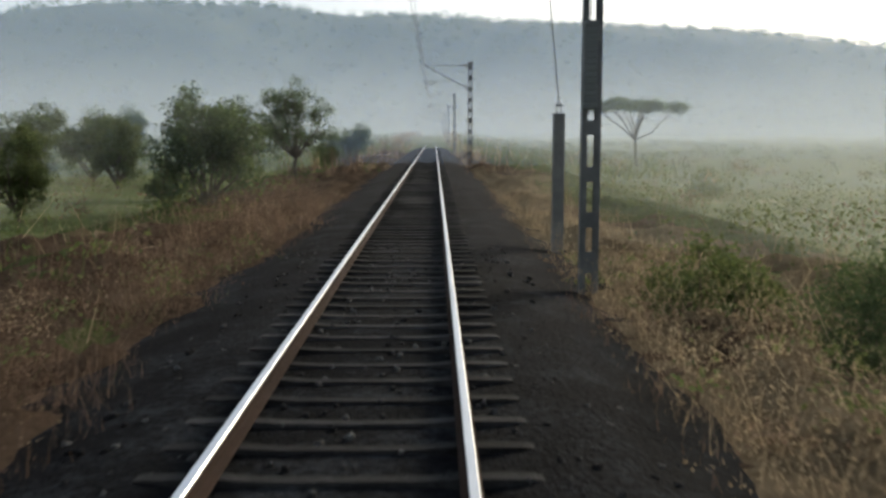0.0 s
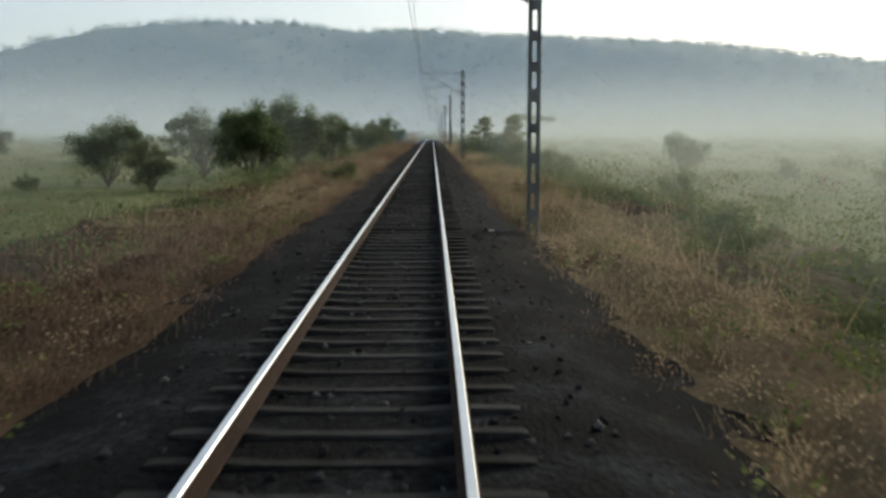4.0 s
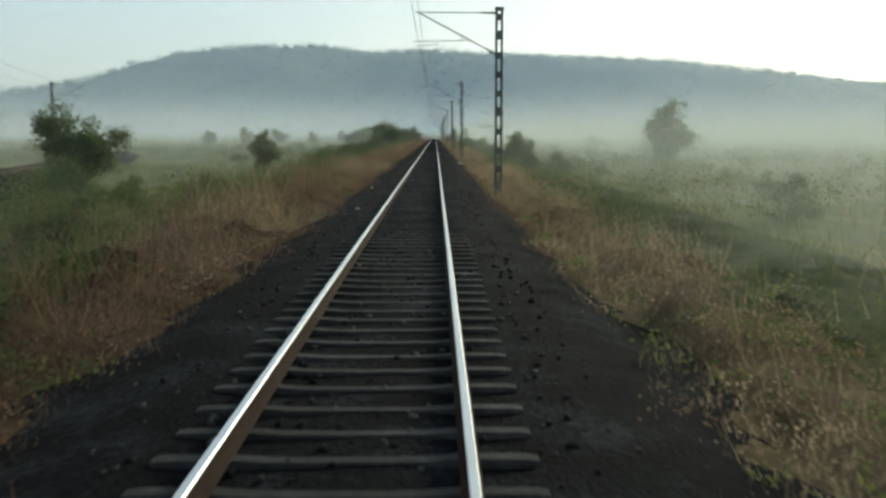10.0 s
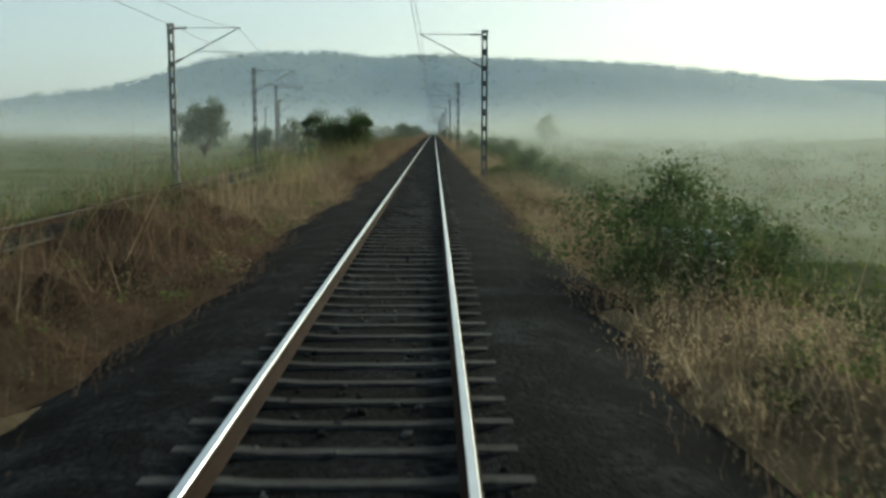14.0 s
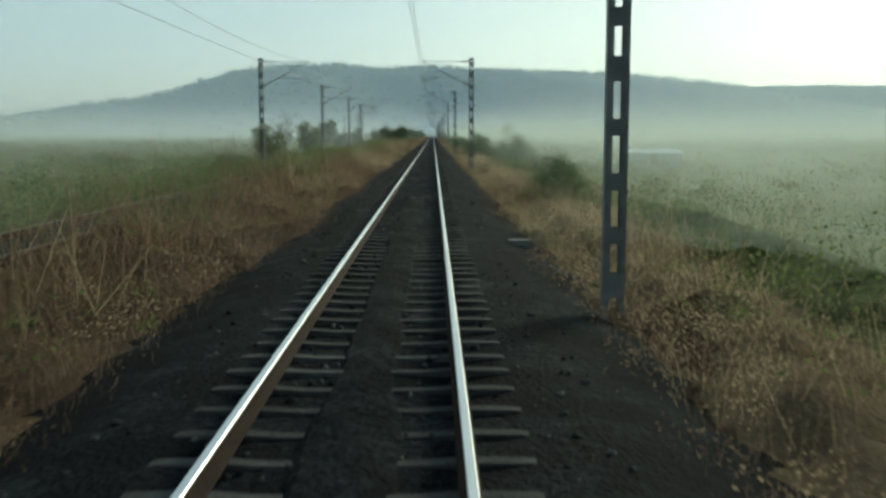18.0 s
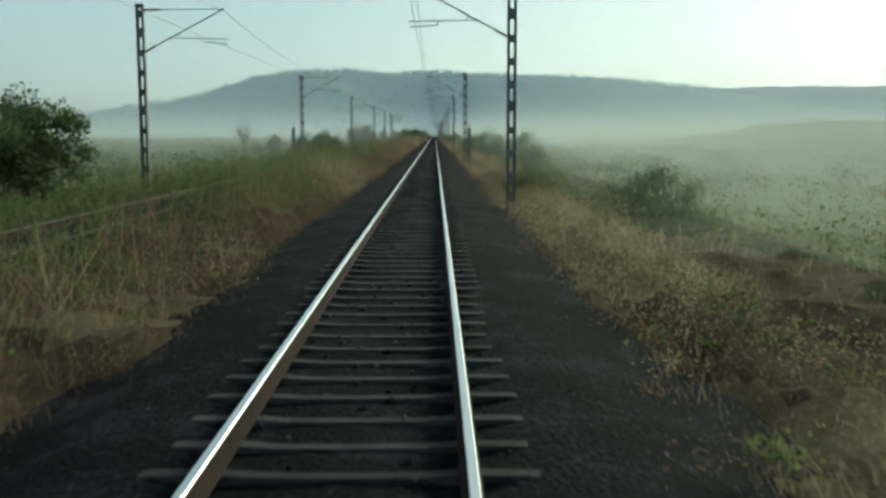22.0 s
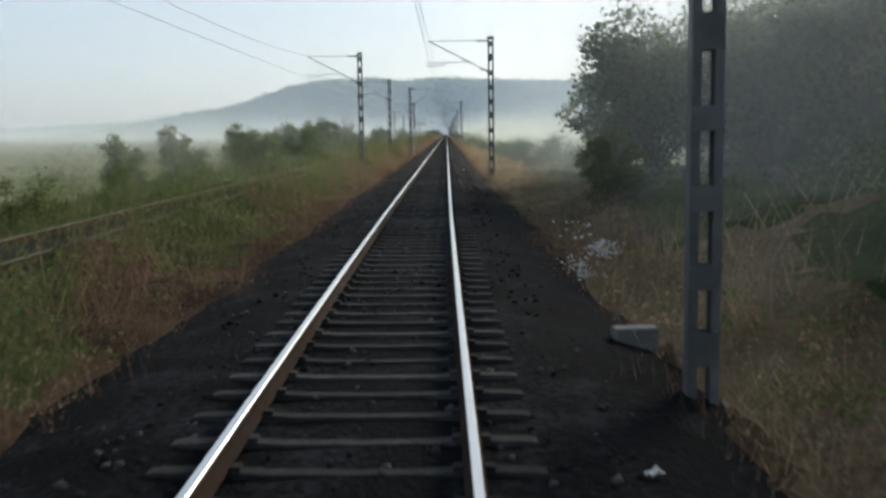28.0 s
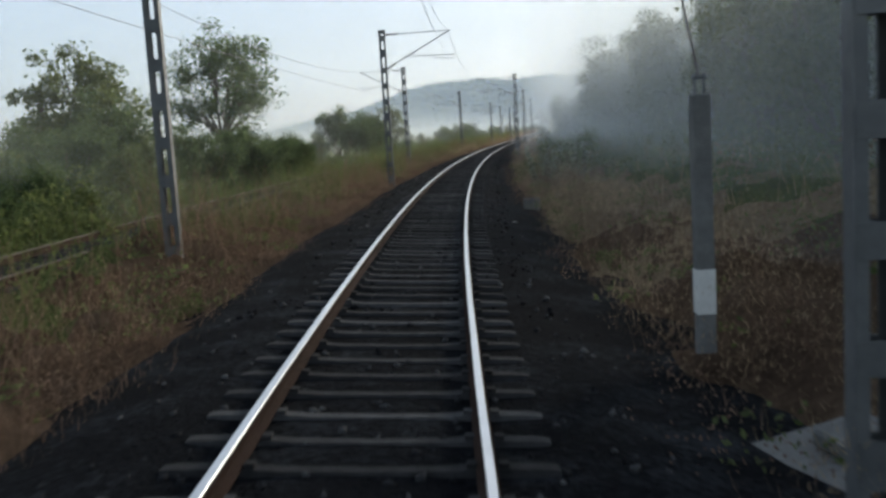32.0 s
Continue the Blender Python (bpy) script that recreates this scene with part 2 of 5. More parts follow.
def ground_sheet():
    side = [0, 1.0, 1.8, 2.6, 3.4, 4.0, 4.6, 5.2, 6, 7, 8, 9, 10, 11, 12.5, 14, 16, 18, 21, 24, 28, 32, 37, 43, 50, 56, 62, 70, 80, 95, 115, 140, 180, 240, 330, 460, 700, 1100, 1700, 2600]
    cols = np.array([-a for a in reversed(side[1:])] + side)
    rows = np.concatenate([[-2600, -2000, -1500, -1200, -1100], np.arange(-1000, 120, 4.0), np.arange(120, 400, 20.0), [400, 460, 540, 640, 800, 1000, 1400, 2000, 2800]])
    X = line_x(rows)[:, None] + cols[None, :]
    Y = np.repeat(rows[:, None], len(cols), 1)
    Z = land(X, Y)
    n = len(cols)
    verts = np.stack([X, Y, Z], -1).reshape(-1, 3)
    faces = [(i * n + j, i * n + j + 1, i * n + n + j + 1, i * n + n + j) for i in range(len(rows) - 1) for j in range(n - 1)]
    ob = mesh_part("ground", verts.tolist(), faces, M_GROUND)
    ob.data.polygons.foreach_set("use_smooth", [True] * len(faces))
    tagged(ob, "flat field earth with dry and green patches", "ground", kind="structure")


ground_sheet()

# hill crest: x and height; the crest draws nearer on the left
CREST = [(-900, 2), (-600, 2), (-437, 3), (-415, 6), (-395, 15), (-373, 22), (-350, 27), (-330, 34), (-300, 37.5), (-270, 48), (-240, 63.5), (-210, 73), (-180, 78), (-150, 82), (-120, 85.5), (-90, 84.5), (-60, 83.5), (-30, 87.5), (0, 90), (30, 88), (60, 87), (120, 85.5), (210, 84), (270, 81.5), (330, 76.5), (390, 71), (420, 68), (480, 60), (560, 44), (700, 24), (1000, 6)]
FAR_CREST = [(-3000, 30), (-1800, 45), (-1300, 62), (-1000, 45), (-700, 35), (300, 118), (700, 150), (1000, 172), (1339, 181), (1600, 181), (2100, 186), (3000, 150)]


def crest_y(x):
    return 760 + 0.9 * np.clip(x, -430, 0) + 0.15 * np.clip(x, 0, 500)


def hill(name, crest, xs, depths, at, mat, label, grain):
    cx, ch = zip(*crest)
    X, Dp = np.meshgrid(xs, depths)
    Y = at(X) + Dp
    top = np.interp(X, cx, ch)
    f0, b1 = depths[0], depths[-1]
    prof = np.where(Dp < 0, smooth(f0, 0, Dp) ** 0.9, 1 - 0.85 * smooth(0, b1, Dp))
    Z = 1.0 + (top - 1.0) * prof
    rough = np.array([noise.fractal((float(x) * 0.012, float(y) * 0.012, 0), 1.0, 2.0, 5) for x, y in zip(X.ravel(), Y.ravel())]).reshape(X.shape)
    fine = np.array([noise.noise((float(x) * 0.13, float(y) * 0.13, 3.0)) for x, y in zip(X.ravel(), Y.ravel())]).reshape(X.shape)
    fade = 1 - 0.8 * np.exp(-(Dp / 50.0) ** 2)
    Z = Z + (rough * 5.0 * prof * fade + fine * 1.8 * np.clip(prof * 3, 0, 1)) * grain
    Z[0] = -6
    n = len(xs)
    verts = np.stack([X, Y, Z], -1).reshape(-1, 3)
    faces = [(i * n + j, i * n + j + 1, i * n + n + j + 1, i * n + n + j) for i in range(len(depths) - 1) for j in range(n - 1)]
    ob = mesh_part(name, verts.tolist(), faces, mat)
    ob.data.polygons.foreach_set("use_smooth", [True] * len(faces))
    tagged(ob, label, "hill", kind="structure")


hill("hill", CREST, np.arange(-900, 1000, 7.0), np.concatenate([np.arange(-280, 40, 9.0), [60, 100, 160, 260, 400]]), crest_y, M_HILL, "long wooded hill veiled in blue morning haze", 1.0)
hill("far_hill", FAR_CREST, np.arange(-3000, 3000, 60.0), np.arange(-400, 500, 90.0), lambda x: 3000 + 0 * x, M_HILL, "far pale ridge behind the haze", 1.0)

# ---- mist: upright see-through sheets that stand in for haze ----
def mist_material(name, low, high, height, density_noise=0.004, open_way=0, tint=(0.86, 0.90, 0.95), rise=1):
    """A see-through sheet with the haze's colour as its tint; denser near the ground."""
    m = bpy.data.materials.new(name)
    m.use_nodes = True
    n, l = m.node_tree.nodes, m.node_tree.links
    n.remove(n["Principled BSDF"])
    geo = n.new("ShaderNodeNewGeometry")
    sep = n.new("ShaderNodeSeparateXYZ")
    l.new(geo.outputs["Position"], sep.inputs[0])
    noi = n.new("ShaderNodeTexNoise")
    noi.inputs["Scale"].default_value, noi.inputs["Detail"].default_value = density_noise, 3
    l.new(geo.outputs["Position"], noi.inputs["Vector"])
    hz = n.new("ShaderNodeMapRange")
    hz.inputs["From Min"].default_value, hz.inputs["From Max"].default_value = 0, height
    hz.inputs["To Min"].default_value, hz.inputs["To Max"].default_value = 1, 0
    hz.interpolation_type = "SMOOTHERSTEP"
    l.new(sep.outputs["Z"], hz.inputs["Value"])
    var = n.new("ShaderNodeMath")
    var.operation = "MULTIPLY"
    l.new(hz.outputs[0], var.inputs[0])
    l.new(noi.outputs["Fac"], var.inputs[1])
    al = n.new("ShaderNodeMath")
    al.operation = "MULTIPLY_ADD"
    al.inputs[1].default_value, al.inputs[2].default_value = (low - high) * 2, high
    l.new(var.outputs[0], al.inputs[0])
    alpha = al.outputs[0]
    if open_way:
        # thins out towards the opening along the camera's run
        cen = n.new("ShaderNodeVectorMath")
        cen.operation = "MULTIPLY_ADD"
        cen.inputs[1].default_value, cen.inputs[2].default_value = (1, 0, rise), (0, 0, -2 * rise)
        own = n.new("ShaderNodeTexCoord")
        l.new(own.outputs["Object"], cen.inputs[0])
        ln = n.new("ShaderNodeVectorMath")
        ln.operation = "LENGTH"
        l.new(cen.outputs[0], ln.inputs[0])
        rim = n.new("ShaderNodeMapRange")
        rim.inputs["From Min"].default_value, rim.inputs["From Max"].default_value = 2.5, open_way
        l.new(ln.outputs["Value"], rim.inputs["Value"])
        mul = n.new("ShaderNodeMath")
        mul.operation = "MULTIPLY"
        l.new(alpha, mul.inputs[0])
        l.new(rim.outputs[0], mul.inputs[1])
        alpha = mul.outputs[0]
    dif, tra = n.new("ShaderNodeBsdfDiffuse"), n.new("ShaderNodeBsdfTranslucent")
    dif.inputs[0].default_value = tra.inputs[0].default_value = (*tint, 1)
    body = n.new("ShaderNodeMixShader")
    body.inputs[0].default_value = 0.5
    l.new(dif.outputs[0], body.inputs[1])
    l.new(tra.outputs[0], body.inputs[2])
    clear = n.new("ShaderNodeBsdfTransparent")
    mix = n.new("ShaderNodeMixShader")
    l.new(alpha, mix.inputs[0])
    l.new(clear.outputs[0], mix.inputs[1])
    l.new(body.outputs[0], mix.inputs[2])
    l.new(mix.outputs[0], n["Material Output"].inputs[0])
    return m


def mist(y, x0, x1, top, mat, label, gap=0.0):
    """A haze sheet across the land at y; gap leaves a hole for the camera to pass."""
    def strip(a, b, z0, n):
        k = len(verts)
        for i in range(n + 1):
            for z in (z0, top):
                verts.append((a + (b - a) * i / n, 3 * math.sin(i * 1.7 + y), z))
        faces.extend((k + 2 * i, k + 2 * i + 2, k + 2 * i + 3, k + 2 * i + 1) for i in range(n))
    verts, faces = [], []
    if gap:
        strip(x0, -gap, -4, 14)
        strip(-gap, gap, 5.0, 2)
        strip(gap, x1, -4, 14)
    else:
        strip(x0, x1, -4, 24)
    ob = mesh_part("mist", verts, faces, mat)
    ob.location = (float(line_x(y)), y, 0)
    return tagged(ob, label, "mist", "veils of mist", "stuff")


scene.cycles.transparent_max_bounces = 128
# the blue of distance is put into the sheets' tint
M_MIST_FAR = mist_material("far_haze_sheet", 0.095, 0.09, 42, tint=(0.45, 0.62, 0.95))
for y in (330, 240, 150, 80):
    mist(y, -1600, 1900, 260, M_MIST_FAR, "blue-tinted sheet standing in for haze before the hill")
# sunward glow of the haze, put in as extra pale sheets on the right
M_MIST_SUN = mist_material("sun_glow_sheet", 0.07, 0.06, 60, open_way=230, tint=(0.66, 0.74, 0.88), rise=0)
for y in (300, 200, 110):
    mist(y, 1, 1900, 260, M_MIST_SUN, "pale sheet that puts sun glow before the hill's right side")
M_MIST_LOW = mist_material("low_mist_sheet", 0.14, 0.0, 34)
for y in (360, 270, 190):
    mist(y, -1600, 1900, 36, M_MIST_LOW, "white sheet standing in for mist at the hill's foot")
M_MIST = mist_material("ground_mist_sheet", 0.085, 0.012, 12, open_way=14, tint=(0.72, 0.77, 0.79))
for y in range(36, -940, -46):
    mist(y, -500, 700, 110, M_MIST, "see-through sheet standing in for thin mist over the fields", 2.8)
# tinted mist sheets that also lift the right-hand fields' brightness
M_MIST_FIELD = mist_material("field_mist_sheet", 0.10, 0.0, 7.5, 0.03, open_way=9, tint=(0.66, 0.70, 0.63), rise=0)
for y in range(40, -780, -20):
    mist(y, 2.6, 500, 8.5, M_MIST_FIELD, "low tinted sheet standing in for bright mist over the fields")
# near-white mist sheets, also there to lighten the dark woods
M_MIST_WOOD = mist_material("wood_mist_sheet", 0.165, 0.045, 24, 0.03, open_way=13, tint=(0.86, 0.93, 0.99), rise=0)
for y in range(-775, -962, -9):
    mist(y, 2.6, 300, 22, M_MIST_WOOD, "see-through sheet standing in for mist, lightening the woods")

# ---- the track ----
S0, S1 = -340.0, 1010.0
SLEEPER_GAP = 0.65
HALF = 0.838                 # half of the broad gauge, inner faces
RAIL_HEAD = [(-0.034, -0.03), (-0.036, -0.008), (-0.028, 0.0), (0.028, 0.0), (0.036, -0.008), (0.034, -0.03)]
RAIL_BODY = [(-0.034, -0.0302), (-0.009, -0.05), (-0.009, -0.14), (-0.072, -0.16), (-0.075, -0.172), (0.075, -0.172), (0.072, -0.16), (0.009, -0.14), (0.009, -0.05), (0.034, -0.0302)]


def track_line(name, s0, s1, offset, lift, label, step=4.0):
    t = empty(name, Matrix.Identity(4), label, "railway track", kind="structure")
    for side in (-1, 1):
        c = side * (HALF + 0.036)
        r = sweep("rail", [(c + u, z + lift) for u, z in RAIL_BODY], s0, s1, step, M_RAIL, t, u_of=offset)
        tagged(r, "rusty brown steel rail with a polished top")
        h = sweep("rail_head", [(c + u, z + lift) for u, z in RAIL_HEAD], s0, s1, step, M_RAIL_DULL if offset else M_RAIL_HEAD, r, u_of=offset)
        tagged(h, "dull brown running surface" if offset else "bright polished running surface")
    return t


def sleeper_mesh(clips=True):
    """Prestressed concrete sleeper, waisted in the middle."""
    bm = bmesh.new()
    st = [(-1.375, 0.10, 0.0), (-1.30, 0.112, 0.012), (-0.84, 0.112, 0.018), (-0.55, 0.10, -0.004), (0, 0.092, -0.008), (0.55, 0.10, -0.004), (0.84, 0.112, 0.018), (1.30, 0.112, 0.012), (1.375, 0.10, 0.0)]
    rings = []
    for x, w, dz in st:
        rings.append([bm.verts.new(p) for p in ((x, -w, -0.14), (x, -w * 0.62, dz), (x, w * 0.62, dz), (x, w, -0.14))])
    for a, b in zip(rings, rings[1:]):
        for j in range(3):
            bm.faces.new((a[j], b[j], b[j + 1], a[j + 1]))
    bm.faces.new(rings[0])
    bm.faces.new(list(reversed(rings[-1])))
    for side in (-1, 1) if clips else ():
        for k in (-1, 1):
            x = side * (HALF + 0.036) + k * 0.11
            box(bm, x - 0.035, x + 0.035, -0.05, 0.05, 0.01, 0.045)
    me = bpy.data.meshes.new("sleeper")
    bm.normal_update()
    bm.to_mesh(me)
    bm.free()
    me.materials.append(M_SLEEPER)
    return me


main_track = track_line("railway_track", S0, S1, None, 0.0, "broad gauge railway track with two polished rails")
SLEEPER_Z = -0.192


# how far the stones cover the sleepers' ends, by metres back along the line
COVER_S = (0, 200, 340, 370, 420, 500, 560, 640, 690, 760, 800, 960)
COVER = (0.2, 0.0, 0.1, 1.0, 0.9, 0.3, 0.2, 0.7, 1.0, 0.9, 0.0, 0.0)


def ballast_bed(name, s0, s1, offset, lift, label):
    prof = [(-3.9, -0.75), (-3.3, -0.58), (-2.6, -0.36), (-1.95, -0.235), (-1.4, -0.212), (-0.95, -0.23), (-0.4, -0.224), (0, -0.219), (0.4, -0.224), (0.95, -0.23), (1.4, -0.212), (1.95, -0.23), (2.6, -0.36), (3.3, -0.58), (3.9, -0.75)]
    ss = np.arange(s0, s1, 1.2)
    verts, faces = [], []
    k = len(prof)
    for s in ss:
        off = offset(s) if offset else 0.0
        for j, (u, z) in enumerate(prof):
            e = noise.noise((s * 0.22, u * 0.9, 5.0))
            f = noise.noise((s * 1.7, u * 2.0, 9.0))
            cover = 0.06 * np.interp(s, COVER_S, COVER) if 1.2 < abs(u) < 2.3 else 0.0
            uu, zz = u + (0.28 * e if abs(u) > 1.7 else 0), z + lift + cover + 0.02 * e + 0.025 * f
            verts.append(spot(s, uu + off, zz) if offset else banked(s, uu, zz))
    for i in range(len(ss) - 1):
        for j in range(k - 1):
            faces.append((i * k + j, i * k + k + j, i * k + k + j + 1, i * k + j + 1))
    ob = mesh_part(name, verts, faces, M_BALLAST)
    ob.data.polygons.foreach_set("use_smooth", [True] * len(faces))
    return tagged(ob, label, "ballast", kind="structure")


ballast_bed("ballast_bed", S0, S1, None, 0.0, "dark grey crushed stone ballast with sloping shoulders")


def off2(s):
    return float(second_u(spot(s, 0).y))


second_track = track_line("second_railway_track", 170, S1, off2, 0.0, "second railway track half hidden in grass")
ballast_bed("second_ballast_bed", 170, S1, off2, 0.0, "grey ballast of the second track, overgrown")

# ---- overhead line masts ----
MAST_TOP = 7.15


def mast_thing():
    """Two steel channels joined by batten plates; local x points to the track."""
    m = empty("overhead_line_mast", Matrix.Identity(4), "grey battened steel mast with a bracket arm over the track", "mast", "overhead line masts")
    for k in (-1, 1):
        bm = bmesh.new()
        section = [(0.156, -0.09), (0.156, 0.09), (0.065, 0.09), (0.065, 0.078), (0.144, 0.078), (0.144, -0.078), (0.065, -0.078), (0.065, -0.09)]
        foot = [bm.verts.new((k * x, y, -1.0)) for x, y in section]
        head = [bm.verts.new((k * x, y, MAST_TOP - 0.003)) for x, y in section]
        for i in range(8):
            bm.faces.new((foot[i], foot[(i + 1) % 8], head[(i + 1) % 8], head[i]))
        bm.faces.new(head)
        bm.faces.new(foot[::-1])
        bmesh.ops.recalc_face_normals(bm, faces=bm.faces)
        part("channel", bm, M_MAST, m)
    z = -0.2
    i = 0
    while z < MAST_TOP - 0.1:
        for w in (-1, 1):
            bm = bmesh.new()
            y = w * 0.096
            box(bm, -0.148, 0.148, y - 0.005, y + 0.005, z, z + (0.24 if i % 4 else 0.34))
            part("batten_plate", bm, M_MAST, m)
        z += 0.76
        i += 1
    bm = bmesh.new()
    box(bm, -0.17, 0.17, -0.11, 0.11, MAST_TOP - 0.15, MAST_TOP - 0.002)
    part("cap_plate", bm, M_MAST, m)
    bm = bmesh.new()
    box(bm, -0.35, 0.35, -0.35, 0.35, -1.6, -0.62, 0.04)
    part("foundation", bm, M_CONCRETE, m, "rough concrete footing")
    return m


def insulator(bm, a, b):
    a, b = Vector(a), Vector(b)
    rod(bm, a, b, 0.03, n=8)
    for i in range(6):
        c = a.lerp(b, (i + 0.5) / 6)
        e = (b - a).normalized() * 0.012
        rod(bm, c - e, c + e, 0.075, 0.05, n=10)


def cantilever(m, reach):
    """Stay, bracket tube and register arm, reaching along local x."""
    arm = part("bracket_arm", tube([((0.55, 0, 5.52), (reach + 0.12, 0, 6.98))], 0.026), M_MAST, m)
    part("stay", tube([((0.75, 0, 6.93), (reach, 0, 6.95))], 0.019), M_MAST, arm)
    part("register_arm", tube([((1.45, 0, 6.05), (1.5, 0, 5.86)), ((1.05, 0, 5.84), (reach + 0.25, 0, 5.80)), ((reach - 0.75, 0, 5.80), (reach - 0.72, 0, 5.68)), ((reach - 0.72, 0, 5.68), (reach + 0.2, 0, 5.61))], 0.017), M_MAST, arm)
    bm = bmesh.new()
    insulator(bm, (0.16, 0, 5.30), (0.56, 0, 5.53))
    part("insulator", bm, M_PORCELAIN, arm, "brown ribbed porcelain insulator")
    bm = bmesh.new()
    insulator(bm, (0.16, 0, 6.92), (0.76, 0, 6.93))
    part("insulator", bm, M_PORCELAIN, arm, "brown ribbed porcelain insulator")


def tube(pairs, r):
    bm = bmesh.new()
    for a, b in pairs:
        rod(bm, a, b, r)
    return bm


proto_near = mast_thing()
cantilever(proto_near, 3.2)


def put(ob, s, u, z=0.0, turn=0.0, first=[]):
    """Stand a thing beside the line, its local x towards turn degrees from the line's right."""
    m = Matrix.Translation(spot(s, u, z)) @ pose(0, 0, 0, 0, 0, turn + math.degrees(heading(s)))
    if ob.name not in first:
        first.append(ob.name)
        ob.matrix_world = m
        return ob
    return copy_thing(ob, m)


# places back along the line of the masts of the main track
MASTS_RIGHT = [-342, -288, -233, -179, -125, -70, -16.0, 38.8, 95.4, 150.3, 205.0, 260.6, 315.5, 370.0, 425.2, 474.4, 526.2, 577.0, 627.1, 682.95, 787.8, 830.6, 872, 954]
MASTS_LEFT = [732, 913]
SECOND_OUT = [205, 259, 309, 340, 373, 406, 438, 474, 525, 575, 621]
SECOND_IN = [679.5, 748, 779, 838.5, 887, 941]
MAST_U = 3.2
for s in MASTS_RIGHT:
    put(proto_near, s, MAST_U + (0.2 if s > 950 else 0), -0.2 if s > 850 else 0, 180)
for s in MASTS_LEFT:
    put(proto_near, s, -MAST_U, 0, 0)
for s in SECOND_OUT:
    put(proto_near, s, off2(s) - MAST_U, 0, 0)
for s in SECOND_IN:
    put(proto_near, s, off2(s) + MAST_U, 0, 180)


# ---- wires ----
def wire_run(name, supports, z0, sag, r, offset=None, label=""):
    """A wire from support to support, sagging between."""
    cu = bpy.data.curves.new(name, "CURVE")
    cu.dimensions, cu.bevel_depth, cu.bevel_resolution = "3D", r, 1
    pts = []
    for a, b in zip(supports, supports[1:]):
        for i in range(10):
            t = i / 10
            s = a + (b - a) * t
            pts.append(spot(s, offset(s) if offset else 0.0, z0 - sag * 4 * t * (1 - t)))
    pts.append(spot(supports[-1], offset(supports[-1]) if offset else 0.0, z0))
    sp = cu.splines.new("POLY")
    sp.points.add(len(pts) - 1)
    for p, v in zip(sp.points, pts):
        p.co = (*v, 1)
    cu.materials.append(M_WIRE)
    ob = new(name, cu)
    return tagged(ob, label, "overhead wire")


sup = sorted(MASTS_RIGHT + MASTS_LEFT) + [1005]
wire_run("catenary_wire", sup, 6.97, 0.75, 0.011, label="sagging dark catenary wire over the track")
wire_run("contact_wire", sup, 5.58, 0.0, 0.010, label="level dark contact wire over the track")
sup2 = sorted(SECOND_OUT + SECOND_IN) + [1005]
wire_run("catenary_wire", sup2, 6.97, 0.75, 0.011, off2, label="sagging dark catenary wire over the second track")
wire_run("contact_wire", sup2, 5.58, 0.0, 0.010, off2, label="level dark contact wire over the second track")

# ---- sleepers ----
SM = sleeper_mesh()
SM_PLAIN = sleeper_mesh(False)


def sleepers(track, s0, s1, offset, lift, near0, near1, mat, label):
    rest_v, rest_f = [], []
    base = [v.co.copy() for v in SM_PLAIN.vertices]
    polys = [tuple(p.vertices) for p in SM_PLAIN.polygons]
    n = int((s1 - s0) / SLEEPER_GAP)
    for i in range(n):
        s = s0 + i * SLEEPER_GAP
        m = Matrix.Translation(spot(s, offset(s) if offset else 0.0, SLEEPER_Z + lift + random.uniform(-0.008, 0.008))) @ pose(0, 0, 0, 0, 0 if offset else math.degrees(cant(s)), math.degrees(heading(s)) + random.uniform(-0.5, 0.5))
        if near0 <= s < near1:
            ob = new("sleeper", SM)
            ob.parent, ob.matrix_world = track, m
        else:
            k = len(rest_v)
            rest_v += [m @ v for v in base]
            rest_f += [tuple(a + k for a in p) for p in polys]
    ob = mesh_part("sleepers", rest_v, rest_f, mat, track)
    tagged(ob, label, kind="stuff")


def sunk_stretch(s0, s1):
    """Ballast heaped between the rails, over the middle of the sleepers."""
    prof = [(-0.36, -0.27), (-0.26, -0.19), (-0.1, -0.165), (0.06, -0.165), (0.22, -0.19), (0.34, -0.27)]
    ss = np.arange(s0, s1, 0.23)
    verts, faces = [], []
    for s in ss:
        e = noise.noise((s * 0.35, 1.0, 2.0)) + 0.2
        for j, (u, z) in enumerate(prof):
            f = noise.noise((s * 2.1, u * 5, 4.0))
            verts.append(banked(s, u * (1 + 0.5 * e) + 0.05 * f + 0.05 * e, z + 0.03 * f + 0.025 * e))
    k = len(prof)
    for i in range(len(ss) - 1):
        for j in range(k - 1):
            faces.append((i * k + j, i * k + k + j, i * k + k + j + 1, i * k + j + 1))
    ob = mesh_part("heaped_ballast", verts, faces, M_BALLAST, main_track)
    tagged(ob, "dark ballast heaped over the sleepers' middle")


# count of first sleepers whose colour carries that stretch's dimness
DIMMED = 490
sleepers(main_track, -150.0, -150.0 + DIMMED * SLEEPER_GAP + 0.01, None, 0.0, 0, 0, M_SLEEPER_DARK, "row of concrete sleepers in a dimmed dark grey")
sleepers(main_track, -150.0 + DIMMED * SLEEPER_GAP, 1008.0, None, 0.0, 766.0, 968.0, M_SLEEPER, "row of grey concrete sleepers")
sunk_stretch(505.0, 597.0)
sleepers(second_track, 250.0, 1008.0, off2, 0.0, 0, 0, M_SLEEPER, "row of grey concrete sleepers")

# ---- plants ----
RNG = np.random.default_rng(7)


